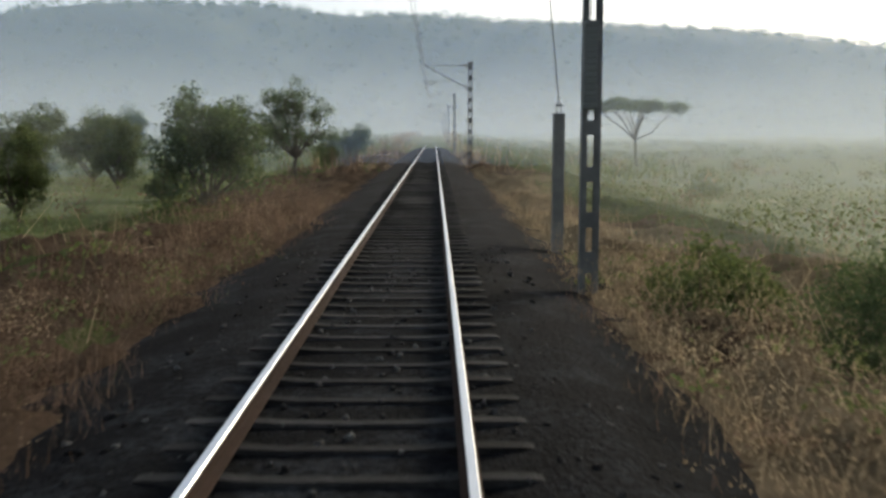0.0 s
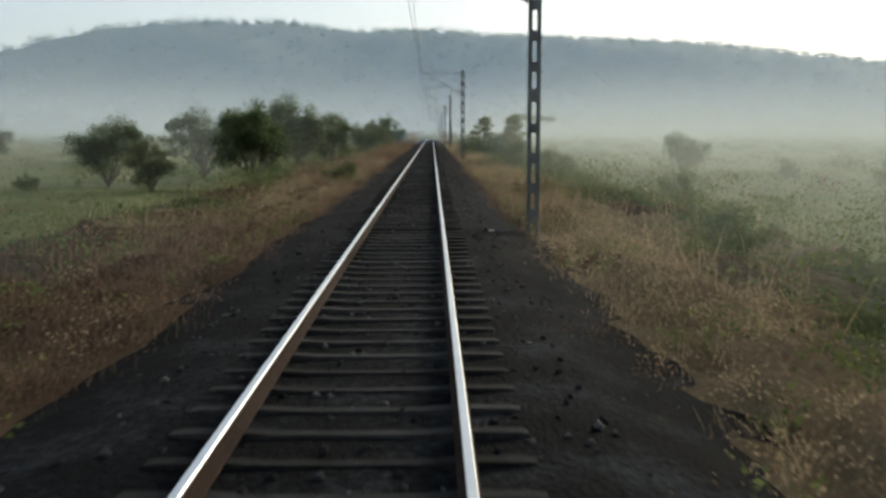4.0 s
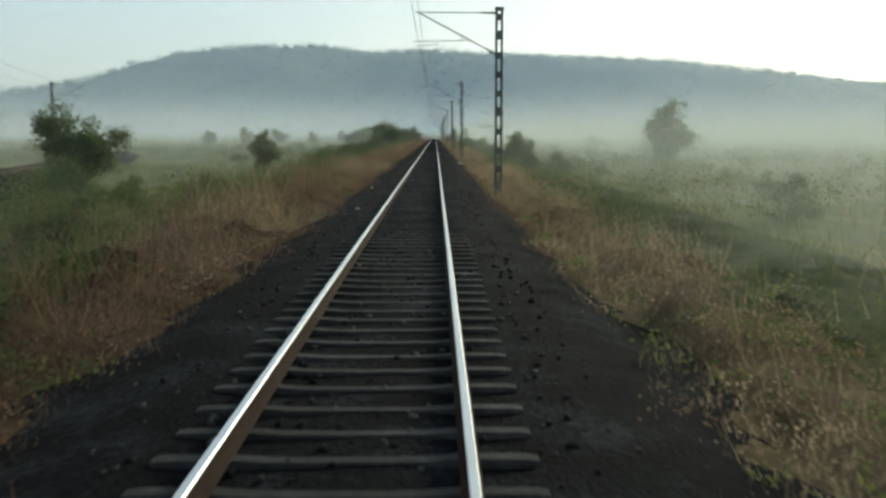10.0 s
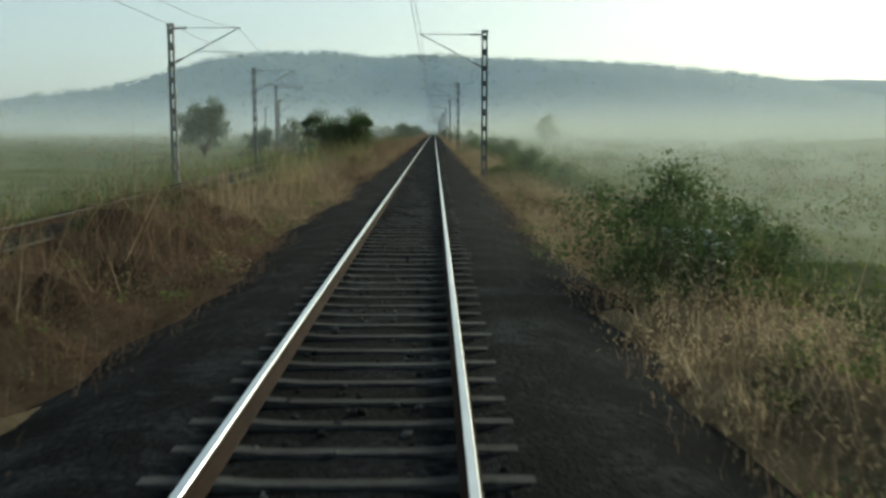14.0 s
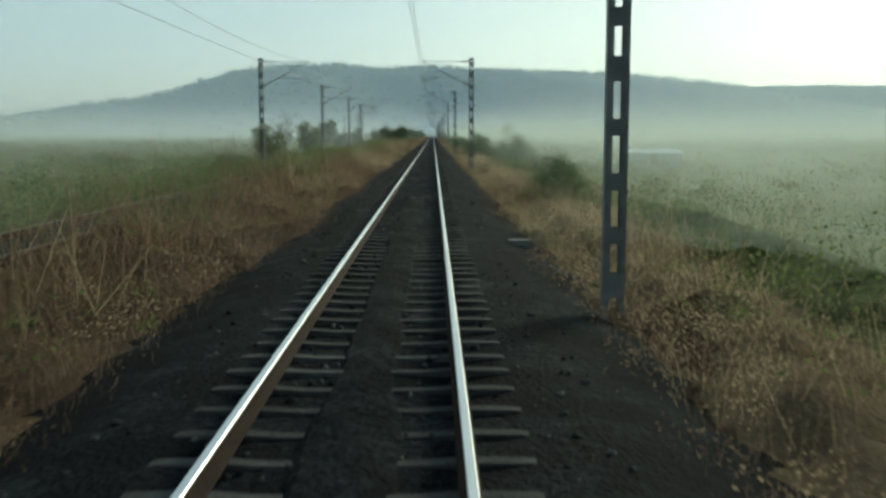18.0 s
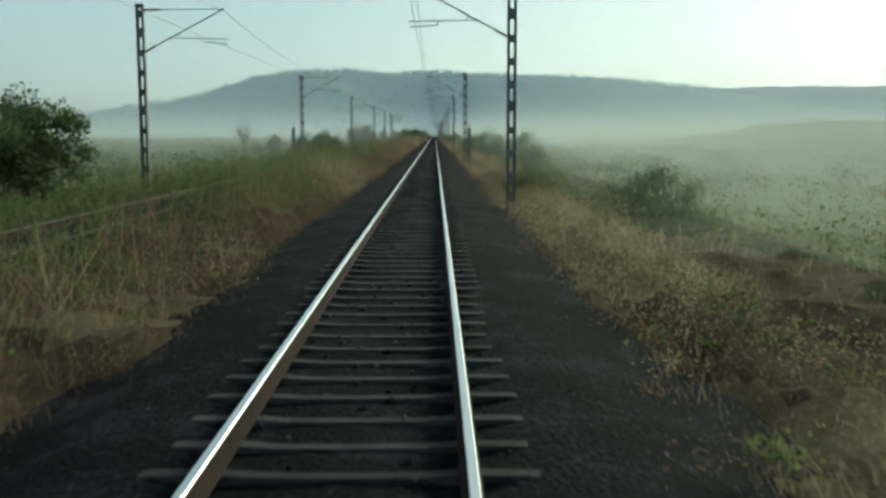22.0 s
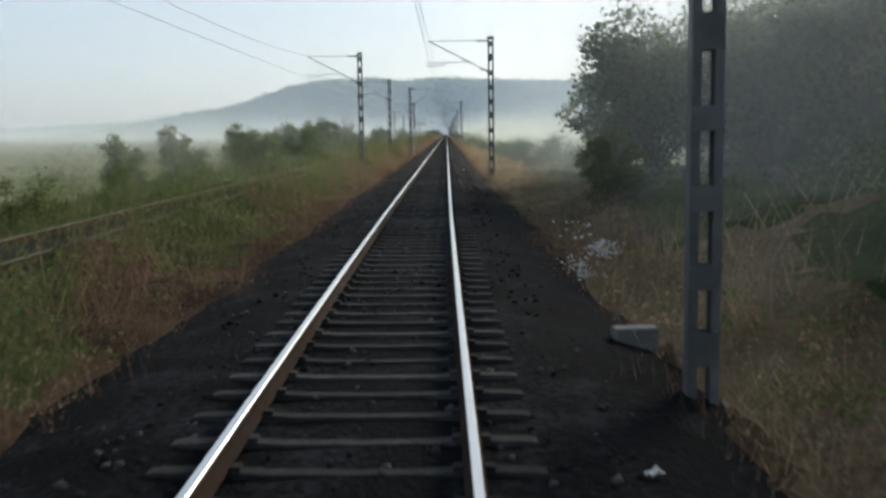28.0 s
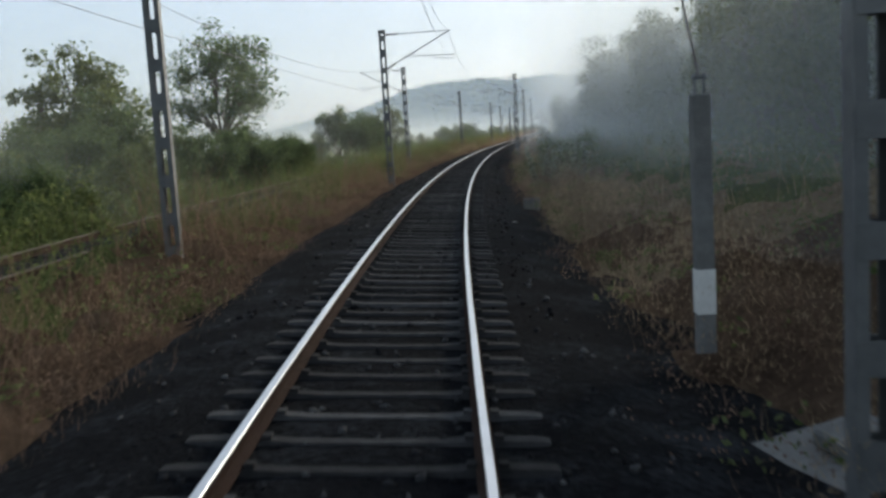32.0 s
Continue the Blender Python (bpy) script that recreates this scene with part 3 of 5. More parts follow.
def place_xy(s, u):
    """World x and y for arrays of s and u."""
    s, u = np.asarray(s, float), np.asarray(u, float)
    i = np.arange(len(NLX)) * STEP
    x = np.where(s > 0, np.interp(s, i, NLX), 0)
    y = np.where(s > 0, np.interp(s, i, NLY), -s)
    q = np.clip(s, S_BEND, S_END)
    h = np.radians(BEND_A) * ((q - S_BEND) / SPEED) ** 2
    return x + u * np.cos(h), y + u * np.sin(h)


def patch(x, y, scale, seed):
    """Cheap smooth noise in 0..1 for arrays."""
    a = np.sin(x * scale * 1.0 + seed) * np.sin(y * scale * 0.83 + seed * 1.7)
    b = np.sin(x * scale * 2.3 + y * scale * 1.1 + seed * 2.1)
    c = np.sin(y * scale * 3.1 - x * scale * 1.9 + seed * 0.6)
    return 0.5 + 0.25 * a + 0.15 * b + 0.10 * c


TUFT = np.random.default_rng(11).random((64, 64))


def value_noise(x, y, cell):
    """Smooth random field in 0..1 with cells of that size."""
    fx, fy = x / cell, y / cell
    ix, iy = np.floor(fx).astype(int), np.floor(fy).astype(int)
    tx, ty = fx - ix, fy - iy
    tx, ty = tx * tx * (3 - 2 * tx), ty * ty * (3 - 2 * ty)
    g = lambda i, j: TUFT[i % 64, j % 64]
    return (g(ix, iy) * (1 - tx) + g(ix + 1, iy) * tx) * (1 - ty) + (g(ix, iy + 1) * (1 - tx) + g(ix + 1, iy + 1) * tx) * ty


def clumpy(x, y):
    return 0.45 * value_noise(x, y, 0.55) + 0.35 * value_noise(x + 31, y, 1.6) + 0.2 * value_noise(x, y + 17, 5.0)


def blades(x, y, z, height, width, lean):
    """Tapered bent strips, one four-cornered leaf each."""
    n = len(x)
    az = RNG.uniform(0, 2 * np.pi, n)
    side = np.stack([np.cos(az), np.sin(az), np.zeros(n)], -1) * (width / 2)[:, None]
    la = RNG.uniform(0, 2 * np.pi, n)
    tip = np.stack([np.cos(la) * lean, np.sin(la) * lean, height], -1)
    base = np.stack([x, y, z - 0.05], -1)
    return np.stack([base - side * 0.7, base + side * 0.7, base + tip + side * 0.16, base + tip - side * 0.16], 1)


def verge_edge(x, y, side):
    """Distance from the line's middle at which the growth begins."""
    return np.where(side < 0, 1.62, 1.85) + 0.7 * patch(x, y, 0.35, 2.0) + 0.5 * patch(x, y, 1.3, 5.0)


def kind_of(x, y, u, a, blur=0.1):
    """Where the growth is green, and where it is pale straw."""
    m = np.shape(x)
    green = 0.20 + 0.07 * (u < 0) - 0.32 * (u < 0) * smooth(-250, -225, y) * smooth(3.6, 5, a) * smooth(11, 8.5, a) + 0.45 * value_noise(x, y + 40, 7.0) + 0.35 * value_noise(x + 9, y, 1.8) + 0.36 * smooth(4.4, 7.0, a) - 0.12 * smooth(4.2, 3.2, a) + 0.16 * (u < 0) * smooth(-540, -600, y) * smooth(3.0, 4.2, a) - 0.14 * (u > 0) * smooth(-640, -560, y) * smooth(5.4, 4.2, a) + RNG.normal(0, blur, m)
    # straw share also brightens the backlit right and dims the left and wood side
    straw = patch(x, y, 0.2, 9.0) + 0.2 * smooth(5, 12, a) + 0.30 * (u > 0) * (1 - 0.55 * smooth(-775, -815, y)) - 0.18 * (u < 0) + 0.36 * (u < 0) * smooth(-325, -345, y) * smooth(-480, -455, y) - 0.5 * smooth(0.75, 0.15, a - verge_edge(x, y, np.sign(u))) - 0.2 * smooth(-740, -800, y) * (u < 0) + RNG.normal(0, blur * 1.4, m)
    g = green > 0.83
    return g, ~g & (straw > 0.64)


def bed_top(y, u, a):
    """Height of the ballast of either track."""
    lean = np.radians(np.interp(-y, (SPEED * 27.2, SPEED * 28.5, SPEED * 30, SPEED * 31.2), (0, 1.4, 2.7, 3.4)))
    own = -0.2 - 0.36 * np.clip(a - 1.9, 0, 2) - u * lean * np.clip((3.9 - a) / 1.3, 0, 1)
    return np.maximum(own, np.where(y < -260, -0.2 - 0.36 * np.clip(np.abs(u - second_u(y)) - 1.9, 0, 2), -9.0))


def mass_height(x, y, u, a, side):
    """Height of the matted lower growth."""
    grow_in = smooth(0.05, 1.3, a - verge_edge(x, y, side))
    tall = 1 + (side < 0) * (0.35 + 0.4 * smooth(-470, -440, y)) * smooth(-230, -300, y) * smooth(3.4, 4.6, a) * smooth(7, 5.8, a)
    h = grow_in * tall * (0.12 + 0.62 * clumpy(x, y)) * (0.7 + 0.5 * patch(x, y, 0.09, 1.0)) * (0.6 + 0.8 * value_noise(x, y, 1.0)) * smooth(11.6, 9.0, a)
    return h * np.where(y < -200, 0.22 + 0.78 * smooth(1.0, 2.2, np.abs(u - second_u(y))), 1.0)


def matted_growth():
    """The dense lower mass of the verges' grass and weeds, in soft hummocks."""
    for side, name in ((-1, "matted_growth"), (1, "matted_growth")):
        ss = np.arange(-120, 988, 0.34)
        aa = np.concatenate([np.arange(1.75, 6.4, 0.22), np.arange(6.4, 11.6, 0.4)])
        S, A = np.meshgrid(ss, aa, indexing="ij")
        S = S + RNG.normal(0, 0.07, S.shape)
        A = A + RNG.normal(0, 0.05, A.shape)
        U = A * side
        x, y = place_xy(S, U)
        h = mass_height(x, y, U, A, side)
        z = np.maximum(land(x, y), bed_top(y, U, A)) + h - 0.15 + RNG.normal(0, 0.045, h.shape) * np.clip(h * 2.5 - 0.4, 0, 1)
        g, t = kind_of(x, y, U, A, 0.015)
        kind = np.where(g, 2, np.where(t, 1, 0))
        r, c = S.shape
        i, j = np.meshgrid(np.arange(r - 1), np.arange(c - 1), indexing="ij")
        v = i * c + j
        keep = (np.maximum(h[:-1, :-1], h[1:, 1:]) > 0.03).ravel()
        f = np.stack([v, v + c, v + c + 1, v + 1] if side < 0 else [v, v + 1, v + c + 1, v + c], -1).reshape(-1, 4)[keep]
        me = bpy.data.meshes.new(name)
        me.vertices.add(r * c)
        me.vertices.foreach_set("co", np.stack([x, y, z], -1).astype(np.float32).ravel())
        me.loops.add(f.size)
        me.loops.foreach_set("vertex_index", f.astype(np.int32).ravel())
        me.polygons.add(len(f))
        me.polygons.foreach_set("loop_start", np.arange(0, f.size, 4, dtype=np.int32))
        for mat in (M_MAT_DRY, M_MAT_STRAW, M_MAT_GREEN):
            me.materials.append(mat)
        me.polygons.foreach_set("material_index", kind[:-1, :-1].ravel()[keep].astype(np.int32))
        me.polygons.foreach_set("use_smooth", [True] * len(f))
        me.update(calc_edges=True)
        tagged(new(name, me), "soft dense mass of brown grass and green weeds", "grass", kind="stuff")


matted_growth()


def grass():
    kinds = {"dry_grass": [], "straw_grass": [], "green_grass": []}

    def sow(n, s0, s1, u0, u1, h0, h1, w0, w1, power=1.0, left=0.5):
        s = RNG.uniform(s0, s1, n)
        side = np.where(RNG.random(n) < left, -1, 1)
        a = u0 + (u1 - u0) * RNG.random(n) ** power
        u = a * side
        x, y = place_xy(s, u)
        edge = verge_edge(x, y, side)
        keep = RNG.random(n) < 0.04 + 0.96 * smooth(-0.2, 0.35, a - edge)
        keep &= a > edge - 0.15
        # little grows between the rails of the second track
        keep &= (np.abs(u - second_u(y)) > 1.2) | (RNG.random(n) < 0.7) | (y > -200)
        tuft = clumpy(x, y)
        keep &= RNG.random(n) < np.clip((tuft - 0.22) * 3.0, 0.06, 1)
        s, u, a, x, y, tuft, edge = (q[keep] for q in (s, u, a, x, y, tuft, edge))
        m = len(s)
        rise = np.clip((a - edge + 0.2) / 1.1, 0.16, 1)
        tall = 1 + 0.35 * (u < 0) * smooth(-230, -300, y) * smooth(3.4, 4.6, a) * smooth(8, 6, a)
        hgt = RNG.uniform(h0, h1, m) * rise * tall * (0.2 + 1.45 * tuft) * (0.6 + 0.8 * patch(x, y, 0.09, 1.0))
        zz = np.maximum(land(x, y), bed_top(y, u, a)) + 0.85 * mass_height(x, y, u, a, np.sign(u))
        q = blades(x, y, zz, hgt, RNG.uniform(w0, w1, m), hgt * RNG.uniform(0.05, 0.85, m) * smooth(-0.6, 0.8, a - edge))
        g, t = kind_of(x, y, u, a)
        kinds["green_grass"].append(q[g])
        kinds["straw_grass"].append(q[t])
        kinds["dry_grass"].append(q[~g & ~t])

    sow(190000, -40, 985, 1.75, 5.6, 0.3, 0.72, 0.006, 0.014, 1.1)
    sow(150000, -40, 985, 1.75, 3.5, 0.1, 0.3, 0.005, 0.010)
    sow(70000, -60, 985, 5.4, 11, 0.3, 0.75, 0.014, 0.03, 1.1)
    sow(40000, -110, 985, 10, 24, 0.35, 0.75, 0.03, 0.05, 1.3)
    sow(40000, 225, 985, 3.8, 6.3, 0.7, 1.2, 0.01, 0.025, left=1.0)
    sow(12000, 225, 985, 9.8, 13, 0.7, 1.2, 0.02, 0.05, left=1.0)
    sow(8000, -300, -60, 2.3, 20, 0.7, 1.3, 0.05, 0.12)
    # feathery heads over the tufts
    n = 62000
    s = RNG.uniform(-40, 985, n)
    side = np.where(RNG.random(n) < 0.5, -1, 1)
    a = 1.9 + 3.5 * RNG.random(n)
    u = a * side
    x, y = place_xy(s, u)
    t = clumpy(x, y)
    keep = (RNG.random(n) < (t - 0.2) * 3) & (RNG.random(n) < smooth(0.2, 0.8, a - verge_edge(x, y, side))) & (np.abs(u - second_u(y)) > 1.3)
    x, y, t, a, u = (q[keep] for q in (x, y, t, a, u))
    base = np.maximum(land(x, y), bed_top(y, u, a))
    k = 22
    px = np.repeat(x, k) + RNG.normal(0, 0.17, len(x) * k)
    py = np.repeat(y, k) + RNG.normal(0, 0.2, len(x) * k)
    mass = mass_height(x, y, u, a, np.sign(u))
    hh = np.repeat((0.2 + 0.95 * t) * np.clip((a - 1.6) / 1.2, 0.35, 1), k)
    pz = np.repeat(base + 0.75 * mass, k) + hh * RNG.uniform(0.1, 1.0, len(px))
    ln = RNG.uniform(0.04, 0.1, len(px))
    plume = blades(px, py, pz, ln * RNG.uniform(0.3, 1, len(px)), RNG.uniform(0.008, 0.018, len(px)), ln * RNG.uniform(0.1, 0.9, len(px)))
    # heads are paler on the right too, to brighten that verge
    pale = np.repeat(value_noise(x + 50, y, 6.0) + 0.3 * (u > 0) - 0.12 * (u < 0), k) + RNG.normal(0, 0.1, len(px)) > 0.62
    kinds["straw_grass"].append(plume[pale])
    kinds["dry_grass"].append(plume[~pale])
    for (name, qs), mat, label in zip(kinds.items(), (M_DRY, M_STRAW, M_GREEN), ("tall russet dry grass along the ballast", "pale straw-coloured tall grass", "low green weeds and grass")):
        tagged(quads(name, np.concatenate(qs), 4, mat), label, "grass", kind="stuff")


grass()


def leaf_cloud(centres, radii, count, size, flat=0.7):
    """Small leaves strewn in clumps round the given centres."""
    out = []
    for c, r in zip(centres, radii):
        p = np.clip(RNG.normal(0, 0.45, (count, 3)), -0.85, 0.85) * r * np.array([1, 1, flat]) + np.asarray(c)
        a = RNG.normal(0, 1, (count, 3))
        a /= np.linalg.norm(a, axis=1)[:, None]
        b = np.cross(a, RNG.normal(0, 1, (count, 3)))
        b /= np.linalg.norm(b, axis=1)[:, None]
        k = (RNG.uniform(0.6, 1.3, count) * size)[:, None]
        out.append(np.stack([p - a * k, p - b * k * 0.52, p + a * k, p + b * k * 0.52], 1))
    return np.concatenate(out)


def limb(bm, a, b, r0, r1, wiggle=0.12, n=3):
    """A tapered branch of several bent pieces."""
    a, b = Vector(a), Vector(b)
    pts = [a]
    for i in range(1, n):
        pts.append(a.lerp(b, i / n) + Vector(RNG.normal(0, wiggle, 3)) * (b - a).length * 0.35)
    pts.append(b)
    for i in range(n):
        rod(bm, pts[i], pts[i + 1], r0 + (r1 - r0) * i / n, r0 + (r1 - r0) * (i + 1) / n, 6 if r0 > 0.05 else 4)


def tree(name, height, width, trunk_share, style, mat, label, clumps=90, per=44, leaf=0.15):
    """A tapered trunk with limbs, and a lobed crown of leaf clumps. style: round, umbrella, cone or bare."""
    t = empty(name, Matrix.Identity(4), label, "tree")
    bm = bmesh.new()
    fork = height * trunk_share
    r0 = (0.02 if style != "tiers" else 0.011) * height + 0.03
    top = Vector((RNG.normal(0, 0.03) * height, RNG.normal(0, 0.03) * height, fork))
    limb(bm, (0, 0, -0.5), top, r0, r0 * 0.7)
    lobes = []
    k = {"umbrella": 9, "cone": 8, "bare": 9, "tiers": 26}.get(style, 15)
    for i in range(k):
        ang = 2.4 * i + RNG.uniform(-0.3, 0.3)
        if style == "umbrella":
            reach, up, r = width * 0.5 * (0.25 + 0.7 * (i % 3) / 2), height * RNG.uniform(0.82, 0.97), width * 0.14
        elif style == "cone":
            f = i / (k - 1)
            up, reach, r = height * (0.15 + 0.83 * f), width * 0.28 * (1 - f) * RNG.uniform(0.4, 1), width * (0.30 - 0.22 * f)
        elif style == "tiers":
            f = (i + 0.5) / k
            up, reach, r = height * (0.16 + 0.84 * f), width * 0.5 * (1 - 0.8 * f) * RNG.uniform(0.35, 1), width * (0.16 - 0.09 * f)
        else:
            f = RNG.uniform(0, 1)
            up = fork + (height - fork) * (0.15 + 0.72 * f)
            reach = width * 0.5 * math.sqrt(max(0.05, 1 - (2 * f - 0.85) ** 2 / 1.4)) * RNG.uniform(0.3, 0.8)
            r = width * RNG.uniform(0.13, 0.21)
        end = Vector((math.cos(ang) * reach, math.sin(ang) * reach, up))
        start = top if style not in ("cone", "tiers") else Vector((0, 0, fork + max(0, up - fork) * 0.5))
        limb(bm, start, end, r0 * 0.5, r0 * 0.14)
        lobes.append((end, r))
        for j in range(3 if style != "bare" else 5):
            e2 = end + Vector(RNG.normal(0, 1, 3)).normalized() * r * (0.9 if style != "bare" else 1.2)
            limb(bm, start.lerp(end, RNG.uniform(0.5, 0.95)), e2, r0 * (0.18 if style != "bare" else 0.26), r0 * (0.05 if style != "bare" else 0.12), n=2)
            if style == "bare":
                for _ in range(4):
                    e3 = e2 + Vector(RNG.normal(0, 0.08, 3)) * width
                    limb(bm, e2, e3, r0 * 0.12, r0 * 0.05, n=2)
    if style in ("cone", "tiers"):
        limb(bm, top, (0, 0, height), r0 * 0.6, r0 * 0.1)
    part("trunk", bm, M_BARK, t, "grey-brown bark")
    if style == "bare":
        return t
    centres, radii = [], []
    for i in range(clumps):
        c, r = lobes[i % len(lobes)]
        w = Vector(RNG.normal(0, 1, 3)).normalized() * r * RNG.uniform(0.55, 1.15)
        if style in ("umbrella", "tiers"):
            w.z *= 0.35
        centres.append(tuple(c + w))
        radii.append(r * RNG.uniform(0.45, 0.8))
    quads("crown", leaf_cloud(centres, radii, per, leaf, 0.5 if style == "umbrella" else 0.4 if style == "tiers" else 0.8), 4, mat, t)
    return t


def bush(name, height, width, mat, label, clumps=38, per=120, leaf=0.042):
    t = empty(name, Matrix.Identity(4), label, "bush")
    bm = bmesh.new()
    centres, radii = [], []
    for i in range(clumps):
        ang, rr = RNG.uniform(0, 2 * math.pi), width * 0.5 * RNG.random() ** 0.6
        up = height * RNG.uniform(0.12, 1.0) * (1 - 0.55 * (rr / (width * 0.5)) ** 2)
        e = Vector((math.cos(ang) * rr, math.sin(ang) * rr, up))
        if i % 4 == 0:
            limb(bm, (e.x * 0.15, e.y * 0.15, -0.3), e, 0.025, 0.008, n=2)
        centres.append(tuple(e))
        radii.append(width * RNG.uniform(0.11, 0.19))
    part("stem", bm, M_BARK, t, "thin brown branching stem")
    quads("foliage", leaf_cloud(centres, radii, per, leaf, 0.85), 4, mat, t)
    return t


TREES = {
    "round": tree("broadleaf_tree", 6, 6, 0.05, "round", M_LEAF, "dark green bushy tree with a dense uneven crown", 150, 80, 0.10),
    "round2": tree("broadleaf_tree", 6, 5, 0.05, "round", M_LEAF2, "olive green tree with a ragged crown", 130, 80, 0.095),
    "umbrella": tree("acacia_tree", 7, 9, 0.40, "umbrella", M_LEAF, "flat-topped acacia with a spreading crown", 140, 80, 0.10),
    "open": tree("acacia_tree", 9, 8, 0.30, "round", M_LEAF, "tall acacia with an open rounded crown", 120, 90, 0.105),
    "wood": tree("woodland_tree", 9, 9, 0.06, "round", M_LEAF2, "tall dense dark green woodland tree", 150, 110, 0.115),
    "feather": tree("feathery_tree", 6, 6, 0.12, "tiers", M_LEAF2, "backlit tree with tiers of feathery branches", 300, 60, 0.06),
    "bare": tree("bare_tree", 7, 6, 0.25, "bare", M_LEAF, "leafless grey tree with thin twigs"),
}
BUSHES = [
    bush("bush", 1.8, 2.6, M_LEAF, "dark green roadside bush"),
    bush("bush", 1.3, 2.0, M_LEAF2, "low olive bush among the grass"),
    bush("bush", 2.4, 3.4, M_LEAF, "broad dark thorn bush", 50, 140, 0.046),
    bush("bush", 1.0, 1.5, M_GREEN, "small bright green bush", 26, 110, 0.038),
]


def milkweed(height, stems, label):
    """Upright stems with pairs of broad grey-green leaves and pale flower heads."""
    t = empty("milkweed_shrub", Matrix.Identity(4), label, "shrub", "milkweed shrubs")
    leaves, heads = [], []
    for i in range(stems):
        ang = 2.4 * i + RNG.uniform(-0.4, 0.4)
        out, top = RNG.uniform(0.1, 0.42) * height, height * RNG.uniform(0.62, 1.0)
        tip = Vector((math.cos(ang) * out, math.sin(ang) * out, top))
        foot = Vector((math.cos(ang) * 0.08, math.sin(ang) * 0.08, -0.3))
        bm = bmesh.new()
        limb(bm, foot, tip, 0.022, 0.009, 0.05, 3)
        part("stem", bm, M_BARK, t)
        for k in range(15):
            f = 0.12 + 0.88 * k / 14
            c = np.array(foot.lerp(tip, f))
            a = ang + k * 1.6
            for turn in (0, math.pi):
                d = np.array((math.cos(a + turn), math.sin(a + turn), RNG.uniform(0.1, 0.7)))
                w = np.array((-math.sin(a + turn), math.cos(a + turn), 0.0))
                ln = RNG.uniform(0.2, 0.3) * (1.15 - 0.55 * f)
                leaves.append([c, c + d * ln * 0.5 - w * ln * 0.3, c + d * ln, c + d * ln * 0.5 + w * ln * 0.3])
        heads.append(leaf_cloud([tuple(tip + Vector((0, 0, 0.05)))], [0.1], 14, 0.022))
    quads("leaves", np.array(leaves), 4, M_MILKWEED, t)
    quads("flower_heads", np.concatenate(heads), 4, M_WHITE, t)
    return t


MILKWEEDS = [milkweed(2.6, 9, "tall milkweed shrub with broad pale green leaves"), milkweed(1.7, 7, "milkweed shrub with broad pale leaves and white flower heads")]


def grow(ob, s, u, size=1.0, first=set()):
    """Stand a plant on the ground beside the line, at a size."""
    x, y = (float(v) for v in place_xy(s, u))
    m = Matrix.Translation((x, y, float(land(x, y)) - 0.05)) @ pose(0, 0, 0, 0, 0, RNG.uniform(0, 360)) @ Matrix.Diagonal((size, size, size * RNG.uniform(0.92, 1.08), 1))
    if ob.name not in first:
        first.add(ob.name)
        ob.matrix_world = m
        return ob
    return copy_thing(ob, m @ Matrix.Diagonal((1 / ob.scale.x, 1 / ob.scale.y, 1 / ob.scale.z, 1)))


